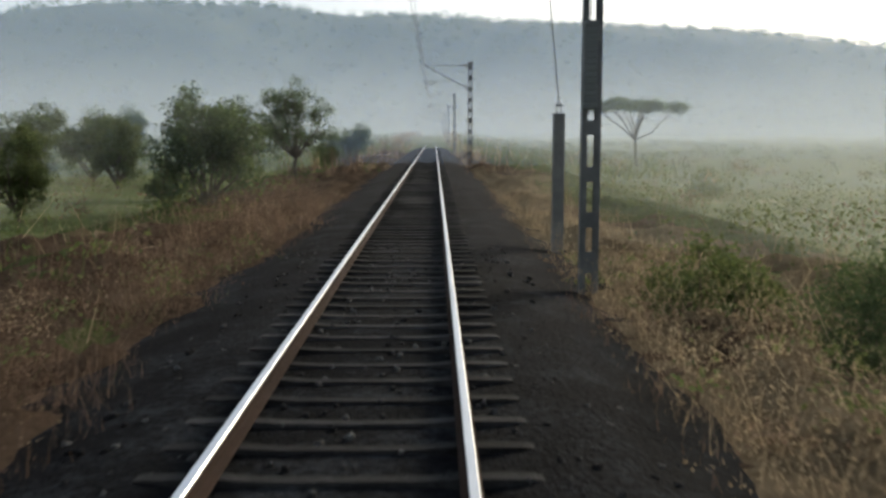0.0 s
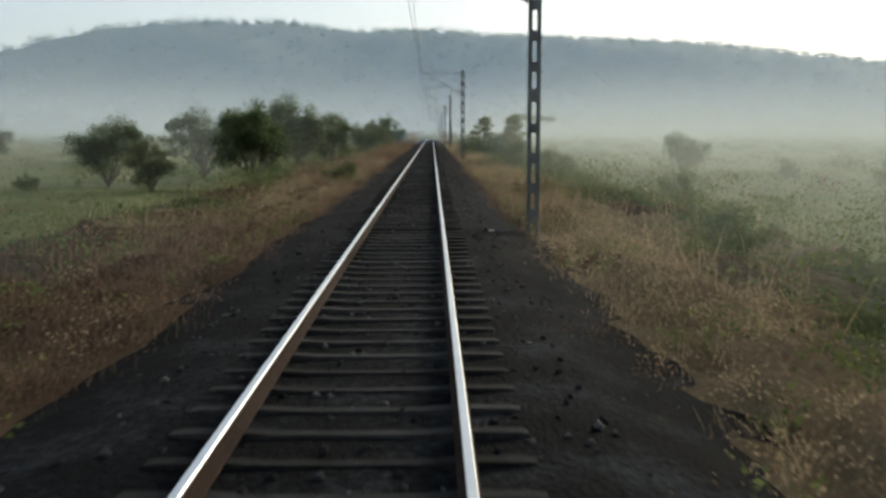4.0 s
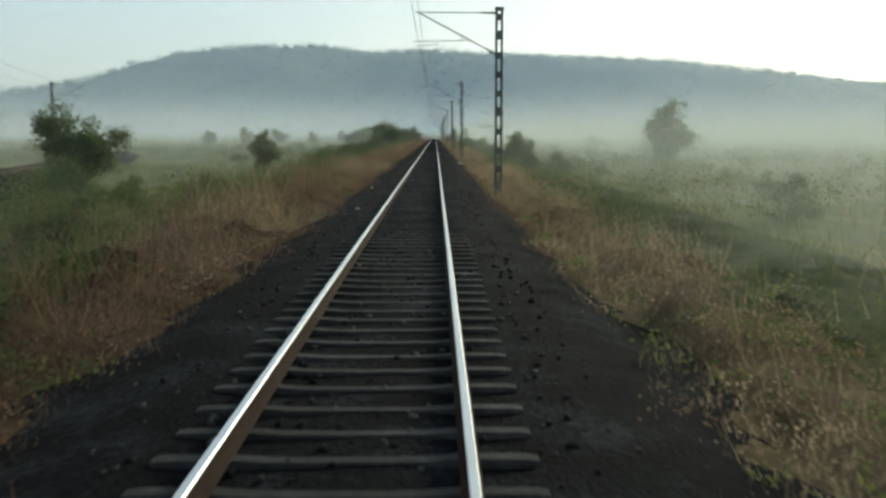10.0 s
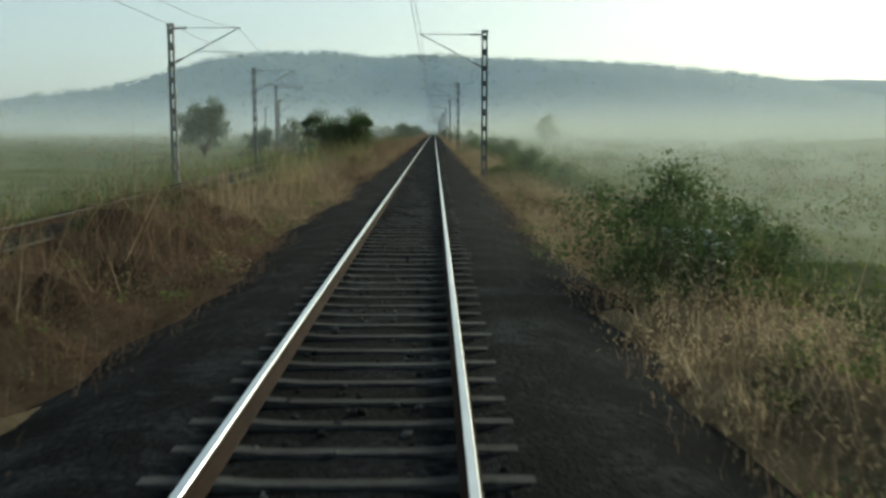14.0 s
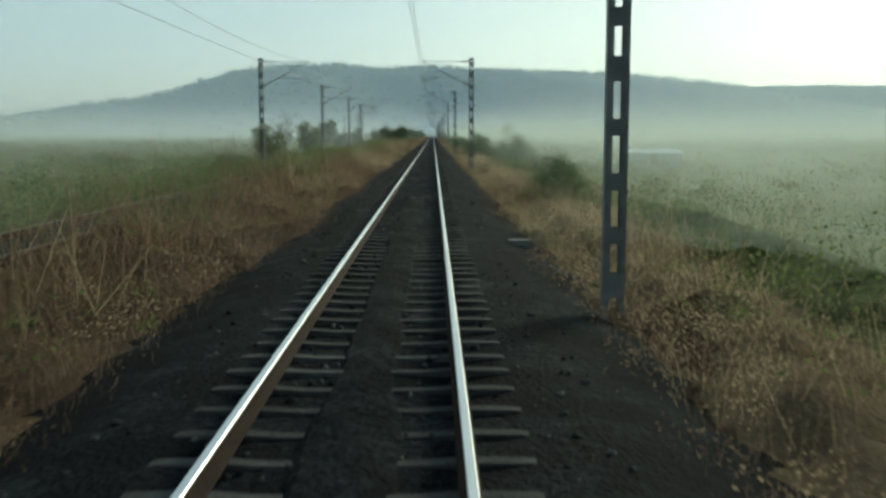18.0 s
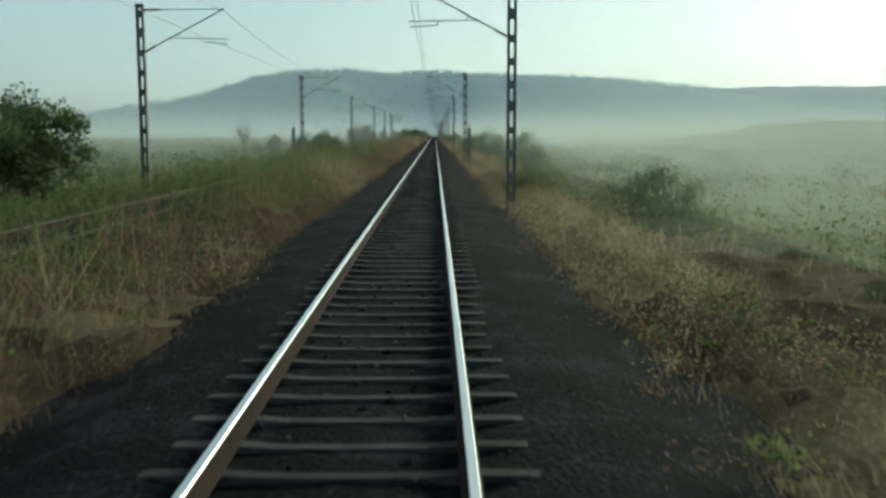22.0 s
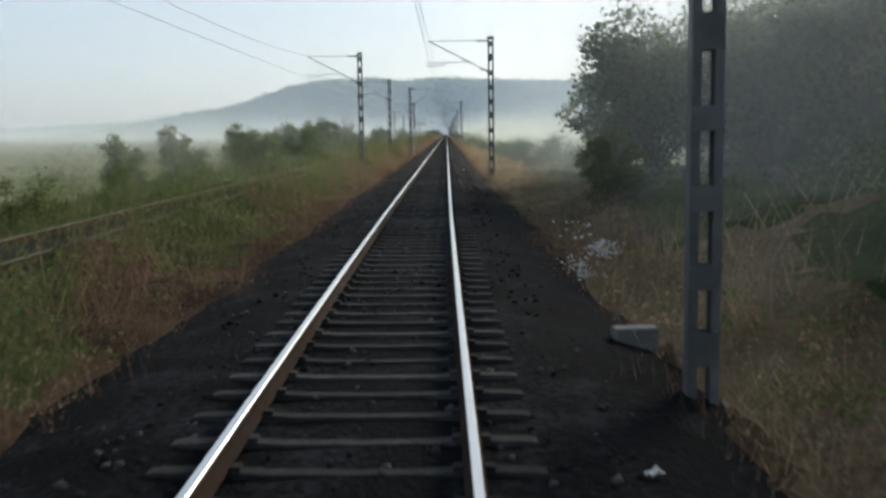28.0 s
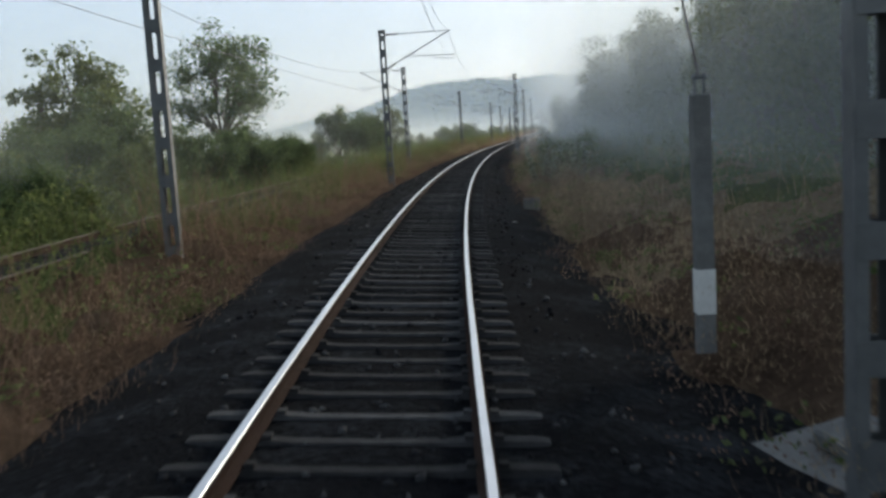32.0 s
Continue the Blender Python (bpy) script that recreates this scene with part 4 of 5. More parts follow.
# single trees: kind, metres back, metres to the right, size
for kind, s, u, k in (
    ("umbrella", -117, 25.3, 1.2), ("feather", 14, 6.4, 0.82), ("feather", 17, 9.2, 0.85), ("feather", 9, 9.5, 0.7), ("round", 20, 7.0, 0.55), ("round", 27, 25, 0.75), ("round2", 150, 8, 0.5),
    ("round2", 146, 6.3, 0.42), ("round2", 202, 8.6, 0.6), ("round2", 203.5, 9.2, 0.68), ("round2", 187, 28, 1.4), ("round", 60, 40, 0.7), ("round2", 95, 46, 0.8),
    ("bare", 482, 7.5, 0.4), ("round2", 693, 25, 1.0), ("round", 690, 28, 1.05), ("round2", 697, 29, 0.9), ("round", 545, 7.5, 0.45), ("round", 538, 10.5, 0.5), ("round2", 560, 9, 0.4),
    ("round", -39, -8.2, 0.85), ("open", -52, -10, 0.55), ("round2", -78, -8, 0.55), ("round", -20, -17, 0.62), ("round", -28, -22, 0.7),
    ("round2", -34, -14, 0.62), ("round", -10, -23, 0.7), ("round", 0, -7.9, 0.7), ("round", -55, -22.5, 0.85), ("round2", -60, -19, 0.8), ("round", -68, -23, 0.9), ("round2", -40, -10.5, 0.4), ("open", -55, -7.4, 0.62), ("round", -82, -6.3, 0.6), ("round2", -10, -15, 0.66), ("round", 62, -10.5, 0.85), ("round", 40, -10.3, 0.95), ("round", 35, -8.4, 0.75), ("round", -95, -30, 0.95), ("round2", -80, -36, 0.95), ("round", 74, -3.7, 0.28), ("round2", 16, -15, 0.8), ("round", 40, -13, 0.85),
    ("round", 46, -17, 0.9), ("open", 20, -19, 0.6), ("round", 58, -20, 0.8), ("round2", 66, -15, 0.6), ("round", 109, -9.4, 0.95), ("round2", 99, -12.5, 0.6),
    ("round", 30, -62, 0.8), ("round2", 40, -50, 0.85), ("round", 22, -44, 0.8), ("round2", 10, -36, 0.7), ("round", 60, -78, 0.9),
    ("round", 338, -6.6, 0.78), ("round2", 333, -7.0, 0.72), ("round", 336, -8.8, 0.75), ("round2", 329, -6.6, 0.42), ("round", 315, -24.5, 1.1), ("round2", 399, -17.5, 0.85), ("bare", 402, -20.5, 0.9), ("round2", 425, -19, 0.9), ("round", 700, -17, 0.9), ("round", 688, -15, 0.8), ("round2", 670, -26, 1.0),
    ("round", 534, -13.5, 0.62), ("bare", 489, -33, 0.8), ("round2", 500, -26, 0.6), ("round", 255, -16, 0.72), ("round2", 228, -12, 0.55), ("bare", 621, -21.5, 1.05), ("round", 283, -24, 0.7), ("round2", 280, -20, 0.75), ("umbrella", 634, -13.8, 0.5), ("round", 627, -13.2, 0.8), ("round2", 624, -14.8, 0.8),
    ("round", 660, -13.2, 0.42), ("round", 693, -19.5, 0.85), ("round", 700, -23, 0.85),
    ("round", 801, -25, 1.1), ("round2", 810, -19, 1.3), ("round", 838, -15.5, 0.8), ("round", 846, -19, 1.0), ("round2", 790, -16, 0.6), ("round", 770, -13.5, 0.7), ("round2", 745, -26, 0.8),
    ("round", 858, -13.2, 0.85), ("round2", 862, -18, 0.7), ("open", 879, -21.5, 1.35), ("round2", 905, -22.5, 1.6), ("round", 908, -19, 1.0), ("open", 926, -26, 0.9),
    ("round", 915, -20, 0.8), ("round", 905, -24, 0.8), ("round2", 925, -11.8, 0.5), ("round", 930, -13, 0.55), ("round", 800, 9.5, 1.2), ("round2", 792, 9.2, 1.1), ("round", 806, 12, 1.2), ("round2", 812, 5.6, 0.45),
):
    grow(TREES[kind], s, u, k * (1.08 if s > 800 and u < 0 else 1.0))

for s, u, k, size in ((917.5, 3.9, 0, 1.1), (918.6, 4.5, 0, 0.85), (916.2, 5.1, 1, 1.1), (919.8, 5.6, 1, 1.2), (914, 4.4, 1, 0.9), (582, -4.9, 0, 0.75), (579, -5.4, 0, 0.85), (575, -5.0, 1, 1.1), (584.5, -5.6, 1, 1.1), (570, -5.3, 0, 0.8), (586, -4.7, 1, 0.9),
                      (585.5, 5.6, 1, 0.9), (588, 6.2, 1, 1.0), (591, 5.2, 1, 0.7), (405, 4.9, 1, 1.0), (852, 5.2, 1, 0.9), (856, 6.0, 1, 1.0), (668, 5.0, 1, 0.7)):
    grow(MILKWEEDS[k], s, u, size)

# woods on the rise beside the bend
for i in range(42):
    s = 786 + 162 * (i + RNG.random()) / 42
    u = (13.5, 18, 22, 28)[i % 4] + RNG.uniform(-1.5, 2.5)
    grow(TREES["wood"], s, u, RNG.uniform(0.75, 1.05) + 0.012 * u)

# thickets on the left of the bend
for s, u, k, size in ((944, -11.4, 2, 1.1), (940, -13.5, 0, 1.3), (936, -11.6, 2, 0.9), (931, -12.5, 2, 1.2), (927, -15, 0, 1.5), (923, -11.8, 1, 1.4), (917, -12.2, 0, 1.2), (908, -11.8, 2, 1.0),
                      (900, -12.5, 0, 1.3), (893, -11.6, 1, 1.3), (955, -11.8, 2, 0.9), (886, -4.6, 1, 0.8), (903, -4.7, 0, 0.7), (934, -4.6, 3, 1.0), (945, -3.6, 3, 0.6), (941, -4.2, 3, 0.5),
                      (850, -12, 2, 1.0), (842, -11.5, 0, 1.2), (826, -12.5, 2, 1.1), (812, -11.6, 1, 1.4), (800, -13, 0, 1.3), (792, -11.8, 2, 0.8), (836, -4.8, 0, 0.6), (846, 5.2, 0, 0.8), (842, 5.6, 3, 1.2), (864, 5.4, 1, 0.9), (905, 5.0, 3, 1.0), (917, 5.3, 0, 0.7)):
    grow(BUSHES[k], s, u, size)
for kind, s, u, k in (("round", 908, -11.2, 0.66), ("round", 912, -12.8, 0.72), ("round", 903, -13.4, 0.75), ("round2", 916, -14.5, 0.7), ("round", 920, -16, 0.75), ("round", 899, -11, 0.5), ("round2", 924, -18, 0.8), ("round", 894, -12.5, 0.55)):
    grow(TREES[kind], s, u, k)
for s, u, k, size in ((940, -10.9, 3, 2.0), (937, -11.8, 3, 2.3), (934, -10.7, 1, 1.7), (943, -11.9, 3, 1.8), (931, -11.2, 3, 2.1), (946, -11.4, 1, 1.5), (317.8, 4.8, 0, 1.2), (-14, 4.7, 3, 1.2), (-16, 5.5, 1, 0.9),
                      (337, 6.2, 0, 1.3), (348, 5.6, 2, 0.7), (346, 6.8, 0, 0.9), (226, 5.0, 0, 0.75), (215, 6.6, 2, 0.5), (216.5, 7.6, 1, 0.9), (214, 5.7, 1, 0.8), (198, -7.5, 2, 0.8), (202, -8.3, 2, 0.85), (206, -9.5, 0, 1.1), (213, -8.2, 2, 0.8), (217, -9.5, 2, 0.8), (220, -7.8, 0, 0.9),
                      (275, 5.3, 0, 0.8), (594, 7.5, 0, 1.2), (616.5, 5.0, 1, 1.4), (615, 6.2, 1, 1.3), (727, 5.3, 2, 0.72), (725, 5.8, 0, 0.95), (33, 7.0, 2, 0.7), (36, 8.5, 0, 0.9), (172, -9.5, 2, 0.6), (176, -13, 0, 0.9)):
    grow(BUSHES[k], s, u, size)

# denser clumps of bushes: middle, spread, count, size
for s, u, spread, n, size in ((-11, 5.4, 1.3, 3, 0.7), (21, 5.0, 1.4, 3, 1.1), (25, 4.8, 1.0, 2, 0.9), (404, 5.2, 1.3, 5, 1.05), (411, 4.9, 0.8, 2, 0.9), (911, 5.5, 1.0, 3, 1.0), (314, 5.6, 0.7, 3, 1.05), (884, -15, 3, 5, 1.5), (870, -13.5, 3, 4, 1.3), (5, -8.2, 1.5, 3, 0.8), (286, -8.5, 2, 3, 0.9), (262, -13, 3, 4, 1.0), (156, -9, 3, 5, 1.0), (128, -11, 3, 4, 1.0), (435, 5.4, 1.2, 4, 1.1), (678, -15.5, 2.5, 5, 1.5), (696, 7, 1.2, 3, 0.9), (688, 6.4, 1.5, 4, 1.0), (668, 6.5, 2, 4, 1.1), (655, 6.6, 2, 4, 1.1), (576, -5.4, 3, 5, 0.7), (562, -11.5, 4, 6, 1.1), (50, 6.2, 1.8, 4, 1.0), (56, 8.5, 2.0, 3, 1.1), (184, 6.4, 2.0, 4, 0.9), (225, 8, 2.5, 4, 1.0), (96, 7, 2.5, 4, 0.9), (153, 6.6, 2.0, 5, 1.25), (300, 6.4, 1.5, 3, 0.9), (345, 6.3, 1.5, 3, 1.0),
                              (370, 7, 2.2, 4, 1.1), (424, 6.8, 1.8, 4, 1.15), (434, 9, 2.2, 5, 1.3), (505, 6.2, 1.6, 3, 0.9), (551, 7.5, 2.4, 5, 1.35), (557, 10.5, 2.2, 4, 1.5), (588, 7.5, 2, 4, 1.0),
                              (625, 7, 1.8, 4, 1.1), (680, 7.2, 2.0, 4, 1.2), (728, 8.5, 2.2, 5, 1.2), (735, 12, 2.5, 4, 1.3), (750, 6.6, 1.8, 4, 1.1), (762, 9, 2.5, 5, 1.3),
                              (268, -7.5, 2.0, 4, 1.0), (276, -10.5, 2.5, 4, 1.1), (290, -7, 1.5, 3, 0.8), (420, -13, 2.2, 4, 0.9), (470, -14, 2.5, 4, 1.0), (672, -12.6, 1.5, 4, 1.2), (722, -12.2, 1.6, 4, 1.1), (734, -13.5, 2.0, 5, 1.3), (762, -12.5, 2.0, 5, 1.2), (785, -12.6, 2, 4, 1.3)):
    for i in range(n):
        du, ds = RNG.normal(0, spread * 0.5), RNG.normal(0, spread)
        grow(BUSHES[(2, 1, 0, 1)[i % 4]], s + ds, math.copysign(max(4.4, abs(u + du)), u), size * RNG.uniform(0.75, 1.15))

# bushes scattered in the verges and fields
for i in range(80):
    s = RNG.uniform(-110, 975)
    side = 1 if RNG.random() < 0.6 else -1
    a = 8.2 + 38 * RNG.random() ** 1.8
    if side < 0 and s > 200 and abs(-a - float(second_u(-s))) < 2.6:
        a += 5.2
    x, y = (float(v) for v in place_xy(s, side * a))
    if float(patch(np.array(x), np.array(y), 0.07, 3.0)) < 0.40:
        continue
    grow(BUSHES[int(RNG.integers(4))], s, side * a, RNG.uniform(0.6, 1.15))


def scrub(name, n, s0, s1, a0, a1, size, leaf, per, mat, label, power=1.3, left=0.5, thin=0.55, lift=0.0):
    """Low clumps of leaves over open land, past counting."""
    s = RNG.uniform(s0, s1, n)
    u = (a0 + (a1 - a0) * RNG.random(n) ** power) * np.where(RNG.random(n) < left, -1, 1)
    x, y = place_xy(s, u)
    keep = (patch(x, y, 0.05, 6.0) + 0.3 * patch(x, y, 0.31, 2.0) > thin) & ((np.abs(u - second_u(y)) > 1.9) | (y > -200))
    x, y = x[keep], y[keep]
    r = RNG.uniform(0.5, 1.2, len(x)) * size
    z = np.maximum(land(x, y), bed_top(y, u[keep], np.abs(u[keep]))) + r * 0.35 + lift * RNG.random(len(x))
    q = leaf_cloud(np.stack([x, y, z], -1), r, per, leaf, 0.45)
    tagged(quads(name, q, 4, mat), label, "scrub", kind="stuff")


scrub("field_scrub", 3000, -280, 980, 6, 130, 1.6, 0.085, 70, M_GREEN, "low green scrub scattered over the fields", 1.9, 0.42, 0.45)
scrub("field_scrub", 2600, -280, 980, 8, 120, 1.3, 0.075, 70, M_MAT_STRAW, "pale dry scrub scattered over the fields")
scrub("field_scrub", 1500, -280, 980, 10, 160, 1.5, 0.08, 110, M_LEAF2, "dark olive scrub scattered over the fields")


scrub("thicket", 300, 60, 620, 4.9, 15, 1.1, 0.055, 110, M_GREEN, "tangled pale green thicket beside the line", 1.1, 0.1, 0.5)
scrub("thicket", 470, 770, 952, 10.5, 26, 2.1, 0.09, 120, M_LEAF2, "shady undergrowth of the woods", 1.0, 0.0, 0.2)
scrub("verge_weeds", 2700, -20, 975, 3.9, 9.5, 0.7, 0.055, 50, M_GREEN, "leafy green weeds among the verge grass", 1.2, 0.5, 0.5)
scrub("field_scrub", 1500, -60, 975, 11, 60, 1.2, 0.045, 80, M_MAT_STRAW, "pale dry tussocks over the misty field", 1.4, 0.15, 0.3)
scrub("field_scrub", 1400, -60, 975, 11, 60, 1.3, 0.05, 80, M_GREEN, "green tussocks over the misty field", 1.4, 0.15, 0.3)
scrub("verge_weeds", 2000, -20, 975, 2.9, 5.4, 0.42, 0.042, 40, M_LEAF2, "small leafy weeds among the brown grass", 1.0, 0.5, 0.45, 0.5)
scrub("verge_weeds", 900, -20, 975, 3.9, 12, 0.9, 0.05, 80, M_LEAF2, "dark leafy weeds among the verge grass", 1.0, 0.65)


scrub("thicket", 620, -20, 975, 4.8, 17, 1.25, 0.055, 120, M_LEAF2, "tangled olive thicket beside the line", 1.2, 0.7)
scrub("thicket", 240, 60, 240, 7.5, 42, 1.4, 0.06, 150, M_LEAF, "dark green scrub thicket over the field", 1.3, 1.0, 0.5, 0.6)
scrub("thicket", 1000, 530, 985, 4.2, 6.2, 0.75, 0.06, 54, M_LEAF2, "green thicket between the tracks", 1.0, 1.0, 0.35, 0.35)
scrub("thicket", 640, 430, 985, 9.6, 15, 1.3, 0.08, 60, M_LEAF2, "green thicket beyond the second track", 1.2, 1.0, 0.3, 0.5)
scrub("thicket", 300, 778, 952, 12, 27, 2.6, 0.10, 170, M_LEAF2, "hazy lower foliage of the woods", 1.0, 0.0, 0.1, 5.0)
scrub("thicket", 260, 510, 625, 4.6, 16, 1.0, 0.07, 70, M_LEAF, "dark green thicket beside the line", 1.2, 0.8, 0.3)
scrub("thicket", 700, 560, 975, 4.8, 14, 1.3, 0.055, 120, M_LEAF, "dark green thicket beside the line", 1.2, 0.85)

scrub("thicket", 460, 440, 735, 9.8, 34, 1.6, 0.06, 130, M_LEAF, "dark green thicket over the field beyond the second track", 1.3, 1.0, 0.4, 0.5)
scrub("dry_tussocks", 4400, -20, 978, 2.6, 6.2, 0.62, 0.021, 90, M_DRY, "soft russet tussocks of dry verge grass", 1.0, 0.55, 0.25, 0.35)
scrub("straw_tussocks", 2500, -20, 800, 2.9, 6.5, 0.66, 0.021, 90, M_STRAW, "soft pale tussocks of straw grass", 1.0, 0.25, 0.35, 0.4)
scrub("field_scrub", 1300, -60, 780, 7.5, 70, 1.8, 0.06, 130, M_LEAF2, "soft olive bushes scattered over the misty field", 1.5, 0.12, 0.45, 0.4)


def hill_woods():
    """Tree crowns on the hill's crest and face."""
    cx, ch = zip(*CREST)
    xs = np.concatenate([RNG.uniform(-400, 620, 720), RNG.uniform(-420, 640, 2600)])
    dp = np.concatenate([RNG.uniform(-8, 6, 720), -250 * RNG.random(2600) ** 0.8])
    top = np.interp(xs, cx, ch)
    z = 1 + (top - 1) * smooth(-280, 0, np.minimum(dp, 0)) ** 0.9
    r = RNG.uniform(1.6, 4.6, len(xs))
    big = RNG.random(len(xs)) < 0.04
    r = np.where(big, r * 1.6, r)
    r[:720] *= RNG.choice([0.4, 0.7, 1.2], 720)
    q = leaf_cloud(np.stack([xs, crest_y(xs) + dp, z + r * 0.7 - 0.4], -1), r, 36, 0.7, 0.8)
    tagged(quads("hill_woods", q, 4, M_LEAF), "distant woods along the hill's crest and slope", "woods", kind="stuff")


hill_woods()


def bank_thicket():
    """Bushes between the two tracks where the second one curves off."""
    s = RNG.uniform(215, 420, 190)
    x, y = place_xy(s, 0 * s)
    u = second_u(y) + RNG.uniform(2.3, 4.6, len(s))
    keep = u < -5
    x, y = place_xy(s[keep], u[keep])
    r = RNG.uniform(0.7, 1.4, len(x))
    q = leaf_cloud(np.stack([x, y, land(x, y) + r * 0.45], -1), r, 110, 0.065, 0.6)
    tagged(quads("thicket", q, 4, M_LEAF2), "olive thicket hiding the second track", "scrub", kind="stuff")


bank_thicket()

scrub("white_blossom", 70, 838, 930, 4.4, 6.6, 0.55, 0.028, 12, M_WHITE, "small white flowers on trackside weeds", 1.0, 0.15, 0.2)
scrub("white_blossom", 34, 906, 915, 4.2, 6.8, 0.5, 0.034, 12, M_WHITE, "small white flowers on tall trackside weeds", 1.0, 0.0, 0.0, 1.6)
scrub("white_blossom", 12, 822, 824, 2.9, 3.6, 0.34, 0.04, 26, M_WHITE, "pale dried flower heads beside the mast", 1.0, 0.0, 0.0, 0.9)
scrub("pale_plumes", 26, 820, 830, 3.4, 4.8, 0.5, 0.05, 40, M_STRAW, "pale feathery plumes of tall grass", 1.0, 0.0, 0.0)

# ---- trackside things ----
def anchor_post(s, u, white):
    """Square post that holds the end of a stay wire."""
    top = 2.55
    t = empty("anchor_post", Matrix.Identity(4), "grey square concrete post with a " + ("white-painted foot and a " if white else "") + "stay wire", "post", "anchor posts")
    bm = bmesh.new()
    w = 0.1 if white else 0.125
    box(bm, -w, w, -w, w, -1.1, top, 0.015)
    part("shaft", bm, M_CONCRETE, t)
    if white:
        bm = bmesh.new()
        box(bm, -0.105, 0.105, -0.105, 0.105, 0.1, 0.62, 0.012)
        part("painted_band", bm, M_WHITE, t, "whitewashed band")
    bm = bmesh.new()
    for k in (-1, 1):
        box(bm, k * 0.05 - 0.008, k * 0.05 + 0.008, -0.03, 0.03, top, top + 0.22)
    rod(bm, (-0.08, 0, top + 0.18), (0.08, 0, top + 0.18), 0.02)
    part("clevis", bm, M_MAST, t, "rusty steel fork")
    bm = bmesh.new()
    rod(bm, (0, 0, top + 0.18), (-0.05, 2.6, 6.6), 0.014, n=6)
    part("stay_wire", bm, M_WIRE, t)
    t.matrix_world = Matrix.Translation(spot(s, u, -0.22 if white else 0)) @ pose(0, 0, 0, 0, 0, math.degrees(heading(s)))


def tension_weight(s, u):
    """Stack of weights on a guide rod beside a mast."""
    t = empty("tension_weight", Matrix.Translation(spot(s, u)) @ pose(0, 0, 0, 0, 0, math.degrees(heading(s))), "stack of grey iron weights hung beside the mast", "counterweight", "tension weights")
    for i in range(14):
        bm = bmesh.new()
        box(bm, -0.11, 0.11, -0.11, 0.11, 2.5 + i * 0.1, 2.592 + i * 0.1, 0.012)
        part("weight", bm, M_WEIGHT, t)
    bm = bmesh.new()
    rod(bm, (0, 0, 2.4), (0, 0, 6.4), 0.012, n=6)
    part("hanger_rod", bm, M_WIRE, t)
    bm = bmesh.new()
    rod(bm, (-0.03, 0, 6.5), (0.03, 0, 6.5), 0.22, n=16)
    part("pulley", bm, M_MAST, t)
    bm = bmesh.new()
    box(bm, -0.02, 0.02, -0.05, 0.25, 6.46, 6.54)
    part("pulley_bracket", bm, M_MAST, t)


MA, MD, ML, MS = MASTS_RIGHT[6], MASTS_RIGHT[9], MASTS_RIGHT[17], 954
for s, u in ((MA - 5.8, 3.42), (MD + 4.0, 3.42), (ML + 3.7, 3.42), (MS - 4.6, 3.5), (579, off2(579) - 3.4)):
    anchor_post(s, u, s > 900)
for s in (MA, MD):
    tension_weight(s + 0.26, MAST_U - 0.07)


def concrete_block(s, u, turn):
    t = empty("cable_marker", Matrix.Translation(spot(s, u, -0.52)) @ pose(0, 0, 0, 0, 0, turn), "small weathered concrete block with dark lettering bars", "marker block", "trackside marker blocks")
    bm = bmesh.new()
    box(bm, -0.26, 0.26, -0.13, 0.13, -0.3, 0.30, 0.02)
    part("block", bm, M_CONCRETE, t)
    for i, (x, z) in enumerate(((-0.12, 0.16), (0.02, 0.16), (0.14, 0.16), (-0.08, 0.04), (0.08, 0.04))):
        bm = bmesh.new()
        box(bm, x - 0.045, x + 0.045, -0.134, -0.1295, z - 0.035, z + 0.035)
        part("mark", bm, M_WEIGHT, t)


for s, u, a in ((828.6, 2.95, 6), (418, 2.65, -4), (727, 2.65, 5), (928.5, 2.95, -3), (518.5, 2.55, 8)):
    concrete_block(s, u, a)


def footing(s, u):
    """Pale slab at the foot of a mast."""
    t = empty("concrete_footing", Matrix.Translation(spot(s, u, -0.74)) @ pose(0, 0, 0, 3, -7, 22), "pale broken concrete slab beside the mast's foot", "slab")
    bm = bmesh.new()
    box(bm, -0.85, 0.85, -0.6, 0.6, -0.3, 0.14, 0.03)
    part("slab", bm, M_CONCRETE, t)
    bm = bmesh.new()
    box(bm, -0.25, 0.3, -0.2, 0.25, 0.141, 0.3, 0.03)
    part("plinth", bm, M_CONCRETE, t)


footing(952.7, 3.85)


def litter(s, u, size, mat, label):
    """A crumpled scrap of paper or film."""
    n = 6
    bm = bmesh.new()
    vs = [[bm.verts.new(((i / n - 0.5) * size, (j / n - 0.5) * size * 0.6, abs(RNG.normal(0, 0.16)) * size)) for j in range(n + 1)] for i in range(n + 1)]
    for i in range(n):
        for j in range(n):
            bm.faces.new((vs[i][j], vs[i + 1][j], vs[i + 1][j + 1], vs[i][j + 1]))
    ob = part("litter", bm, mat)
    z = max(-0.215 - 0.33 * max(0, abs(u) - 1.95), -0.6)
    ob.matrix_world = Matrix.Translation(spot(s, u, z)) @ pose(0, 0, 0, 0, 0, RNG.uniform(0, 360))
    tagged(ob, label, "litter", "scraps beside the track")


litter(217, 2.75, 0.55, M_WHITE, "crumpled white plastic scrap on the ballast")
litter(846.5, 2.6, 0.7, M_WHITE, "long torn white cloth scrap on the ballast edge")
for i in range(34):
    s = RNG.uniform(0, 965)
    u = RNG.choice((-1, 1)) * RNG.uniform(1.6, 3.1)
    litter(s, float(u), RNG.uniform(0.06, 0.16), M_WHITE, "small pale scrap of litter on the ballast")


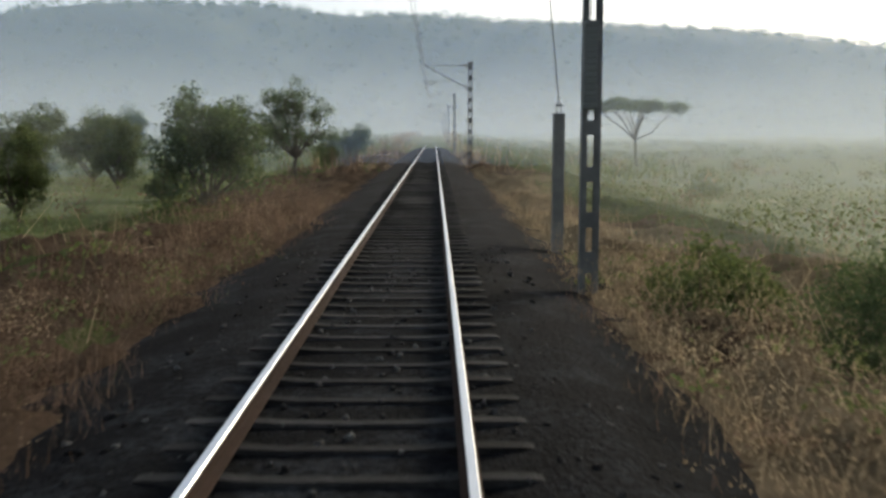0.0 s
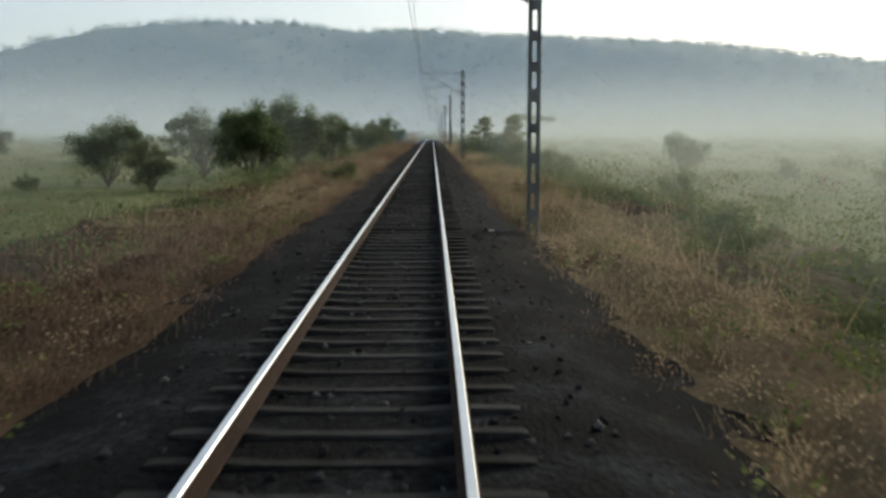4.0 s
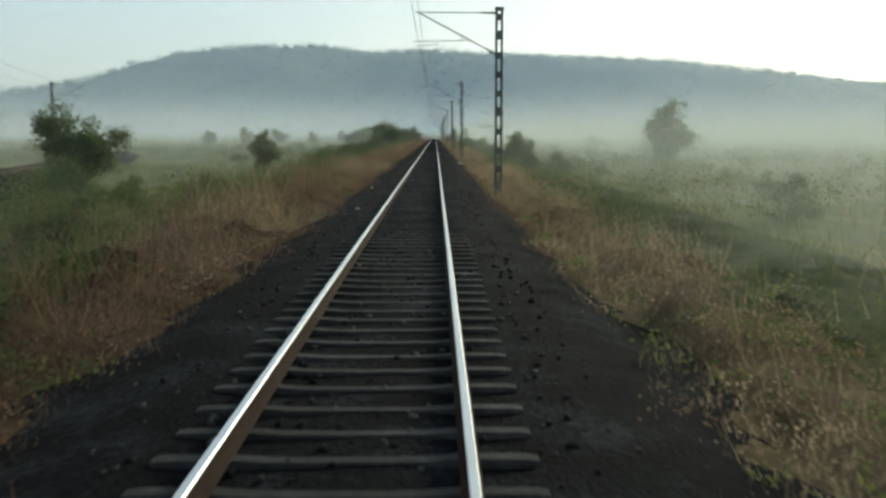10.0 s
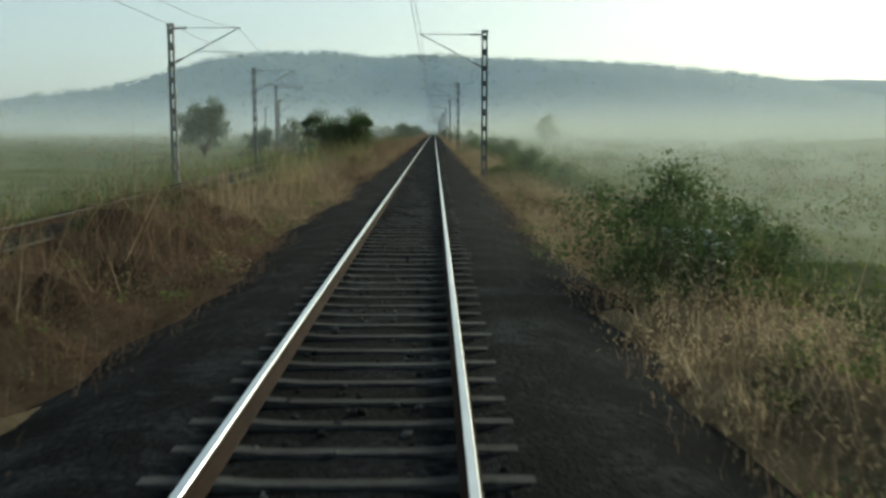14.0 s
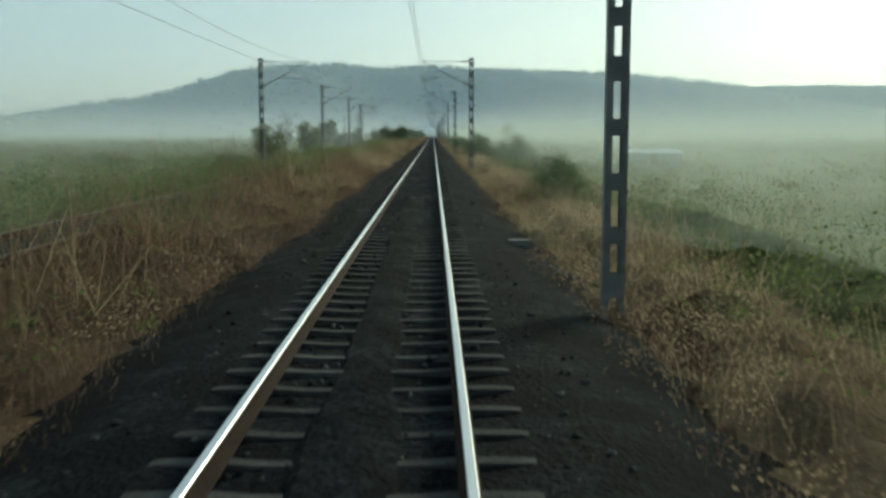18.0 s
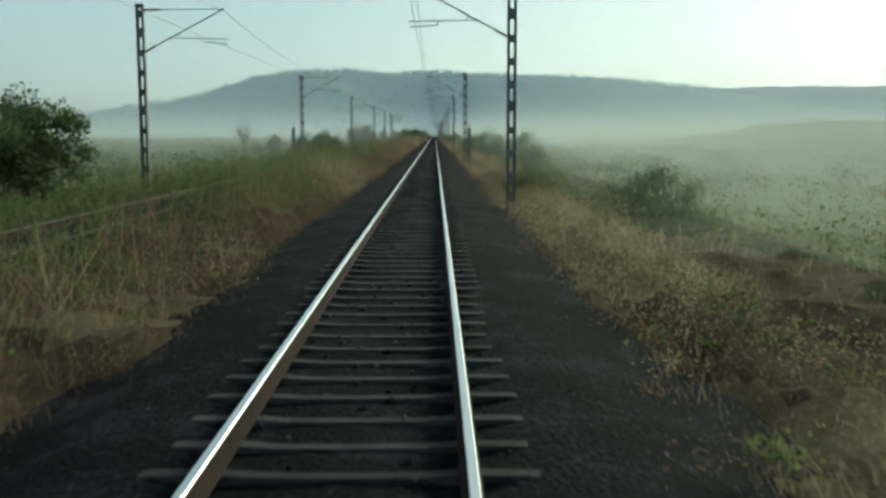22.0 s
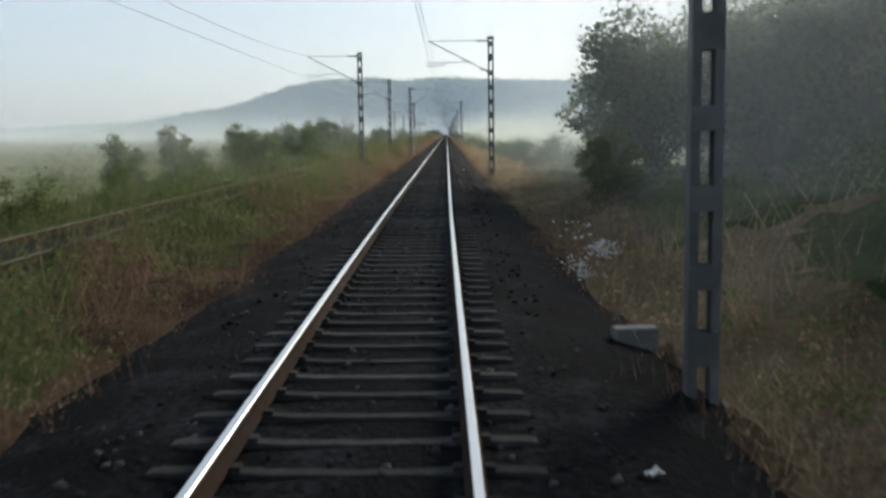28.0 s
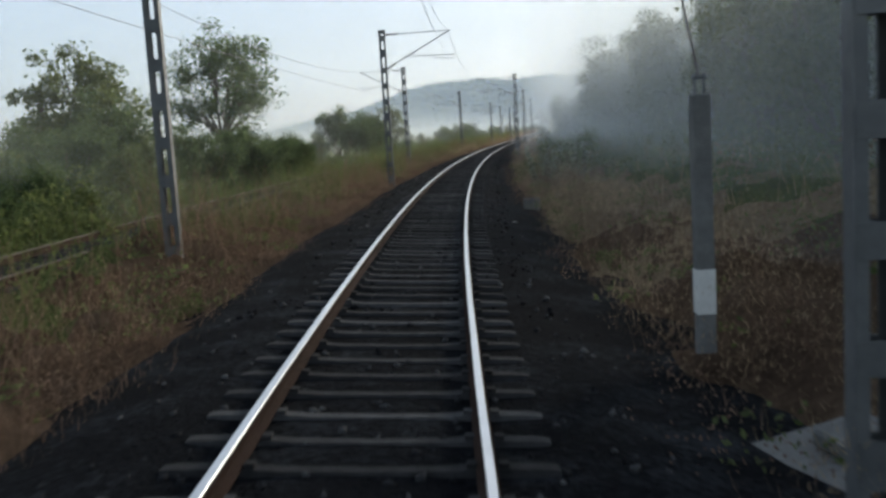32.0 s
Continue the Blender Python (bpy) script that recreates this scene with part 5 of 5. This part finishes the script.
def shed():
    x, y = (float(v) for v in place_xy(414, 29))
    g = float(land(x, y))
    t = empty("field_shed", Matrix.Translation((x, y, g)), "low blue-grey shed out in the misty fields", "shed")
    bm = bmesh.new()
    box(bm, -3.6, 3.6, -2, 2, -0.3, 1.75)
    part("wall", bm, M_SHED, t)
    bm = bmesh.new()
    vs = [bm.verts.new(p) for p in ((-3.9, -2.3, 1.70), (3.9, -2.3, 1.70), (3.9, 2.3, 2.15), (-3.9, 2.3, 2.15), (-3.9, -2.3, 1.78), (3.9, -2.3, 1.78), (3.9, 2.3, 2.23), (-3.9, 2.3, 2.23))]
    for f in ((3, 2, 1, 0), (4, 5, 6, 7), (0, 1, 5, 4), (1, 2, 6, 5), (2, 3, 7, 6), (3, 0, 4, 7)):
        bm.faces.new([vs[i] for i in f])
    part("roof", bm, M_SHED, t, "blue sheet roof")
    bm = bmesh.new()
    box(bm, -0.5, 0.5, -2.03, -2.0, 0, 1.6)
    part("door", bm, M_WEIGHT, t, "dark door")


M_SHED = material("blue_painted_sheet", [(0.20, 0.27, 0.38), (0.28, 0.36, 0.48)], 2, 0.6, bump=0.2)
shed()

# ---- loose ballast stones, past counting ----
def stones(n, s0, s1):
    s = RNG.uniform(s0, s1, n)
    u = RNG.uniform(-2.9, 2.9, n)
    keep = (np.abs(np.abs(u) - 0.874) > 0.1)
    s, u = s[keep], u[keep]
    x, y = place_xy(s, u)
    m = len(x)
    z = -0.215 - 0.33 * np.clip(np.abs(u) - 1.95, 0, None)
    z = z - u * np.radians(np.interp(s, (SPEED * 27.2, SPEED * 28.5, SPEED * 30, SPEED * 31.2), (0, 1.4, 2.7, 3.4)))
    c = np.stack([x, y, z], -1)
    k = RNG.uniform(0.022, 0.055, m)[:, None]
    ax = RNG.normal(0, 1, (m, 3))
    ax /= np.linalg.norm(ax, axis=1)[:, None]
    bx = np.cross(ax, RNG.normal(0, 1, (m, 3)))
    bx /= np.linalg.norm(bx, axis=1)[:, None]
    cx = np.cross(ax, bx)
    p = [c + ax * k * 1.2, c - ax * k * 1.2, c + bx * k, c - bx * k, c + cx * k * 0.8, c - cx * k * 0.8]
    tri = ((0, 2, 4), (2, 1, 4), (1, 3, 4), (3, 0, 4), (2, 0, 5), (1, 2, 5), (3, 1, 5), (0, 3, 5))
    co = np.stack(p, 1)
    faces = (np.arange(m)[:, None, None] * 6 + np.array(tri)[None]).reshape(-1, 3)
    me = bpy.data.meshes.new("ballast_stones")
    me.vertices.add(m * 6)
    me.vertices.foreach_set("co", co.astype(np.float32).ravel())
    me.loops.add(faces.size)
    me.loops.foreach_set("vertex_index", faces.astype(np.int32).ravel())
    me.polygons.add(len(faces))
    me.polygons.foreach_set("loop_start", np.arange(0, faces.size, 3, dtype=np.int32))
    me.update(calc_edges=True)
    me.materials.append(M_STONE)
    tagged(new("ballast_stones", me), "loose dark crushed stones", "ballast", kind="stuff")


stones(34000, -20, 975)


def marker_pole(s, u, top):
    t = empty("marker_pole", Matrix.Translation(spot(s, u)), "thin pale pole beside the mast", "pole")
    bm = bmesh.new()
    rod(bm, (0, 0, -0.9), (0, 0, top), 0.03, n=8)
    part("shaft", bm, M_WHITE, t)
    bm = bmesh.new()
    rod(bm, (0, 0, top), (0, 0, top + 0.03), 0.04, 0.02, n=8)
    part("cap", bm, M_WEIGHT, t)


marker_pole(731, -2.9, 2.7)
marker_pole(680, off2(680) + 3.6, 1.9)
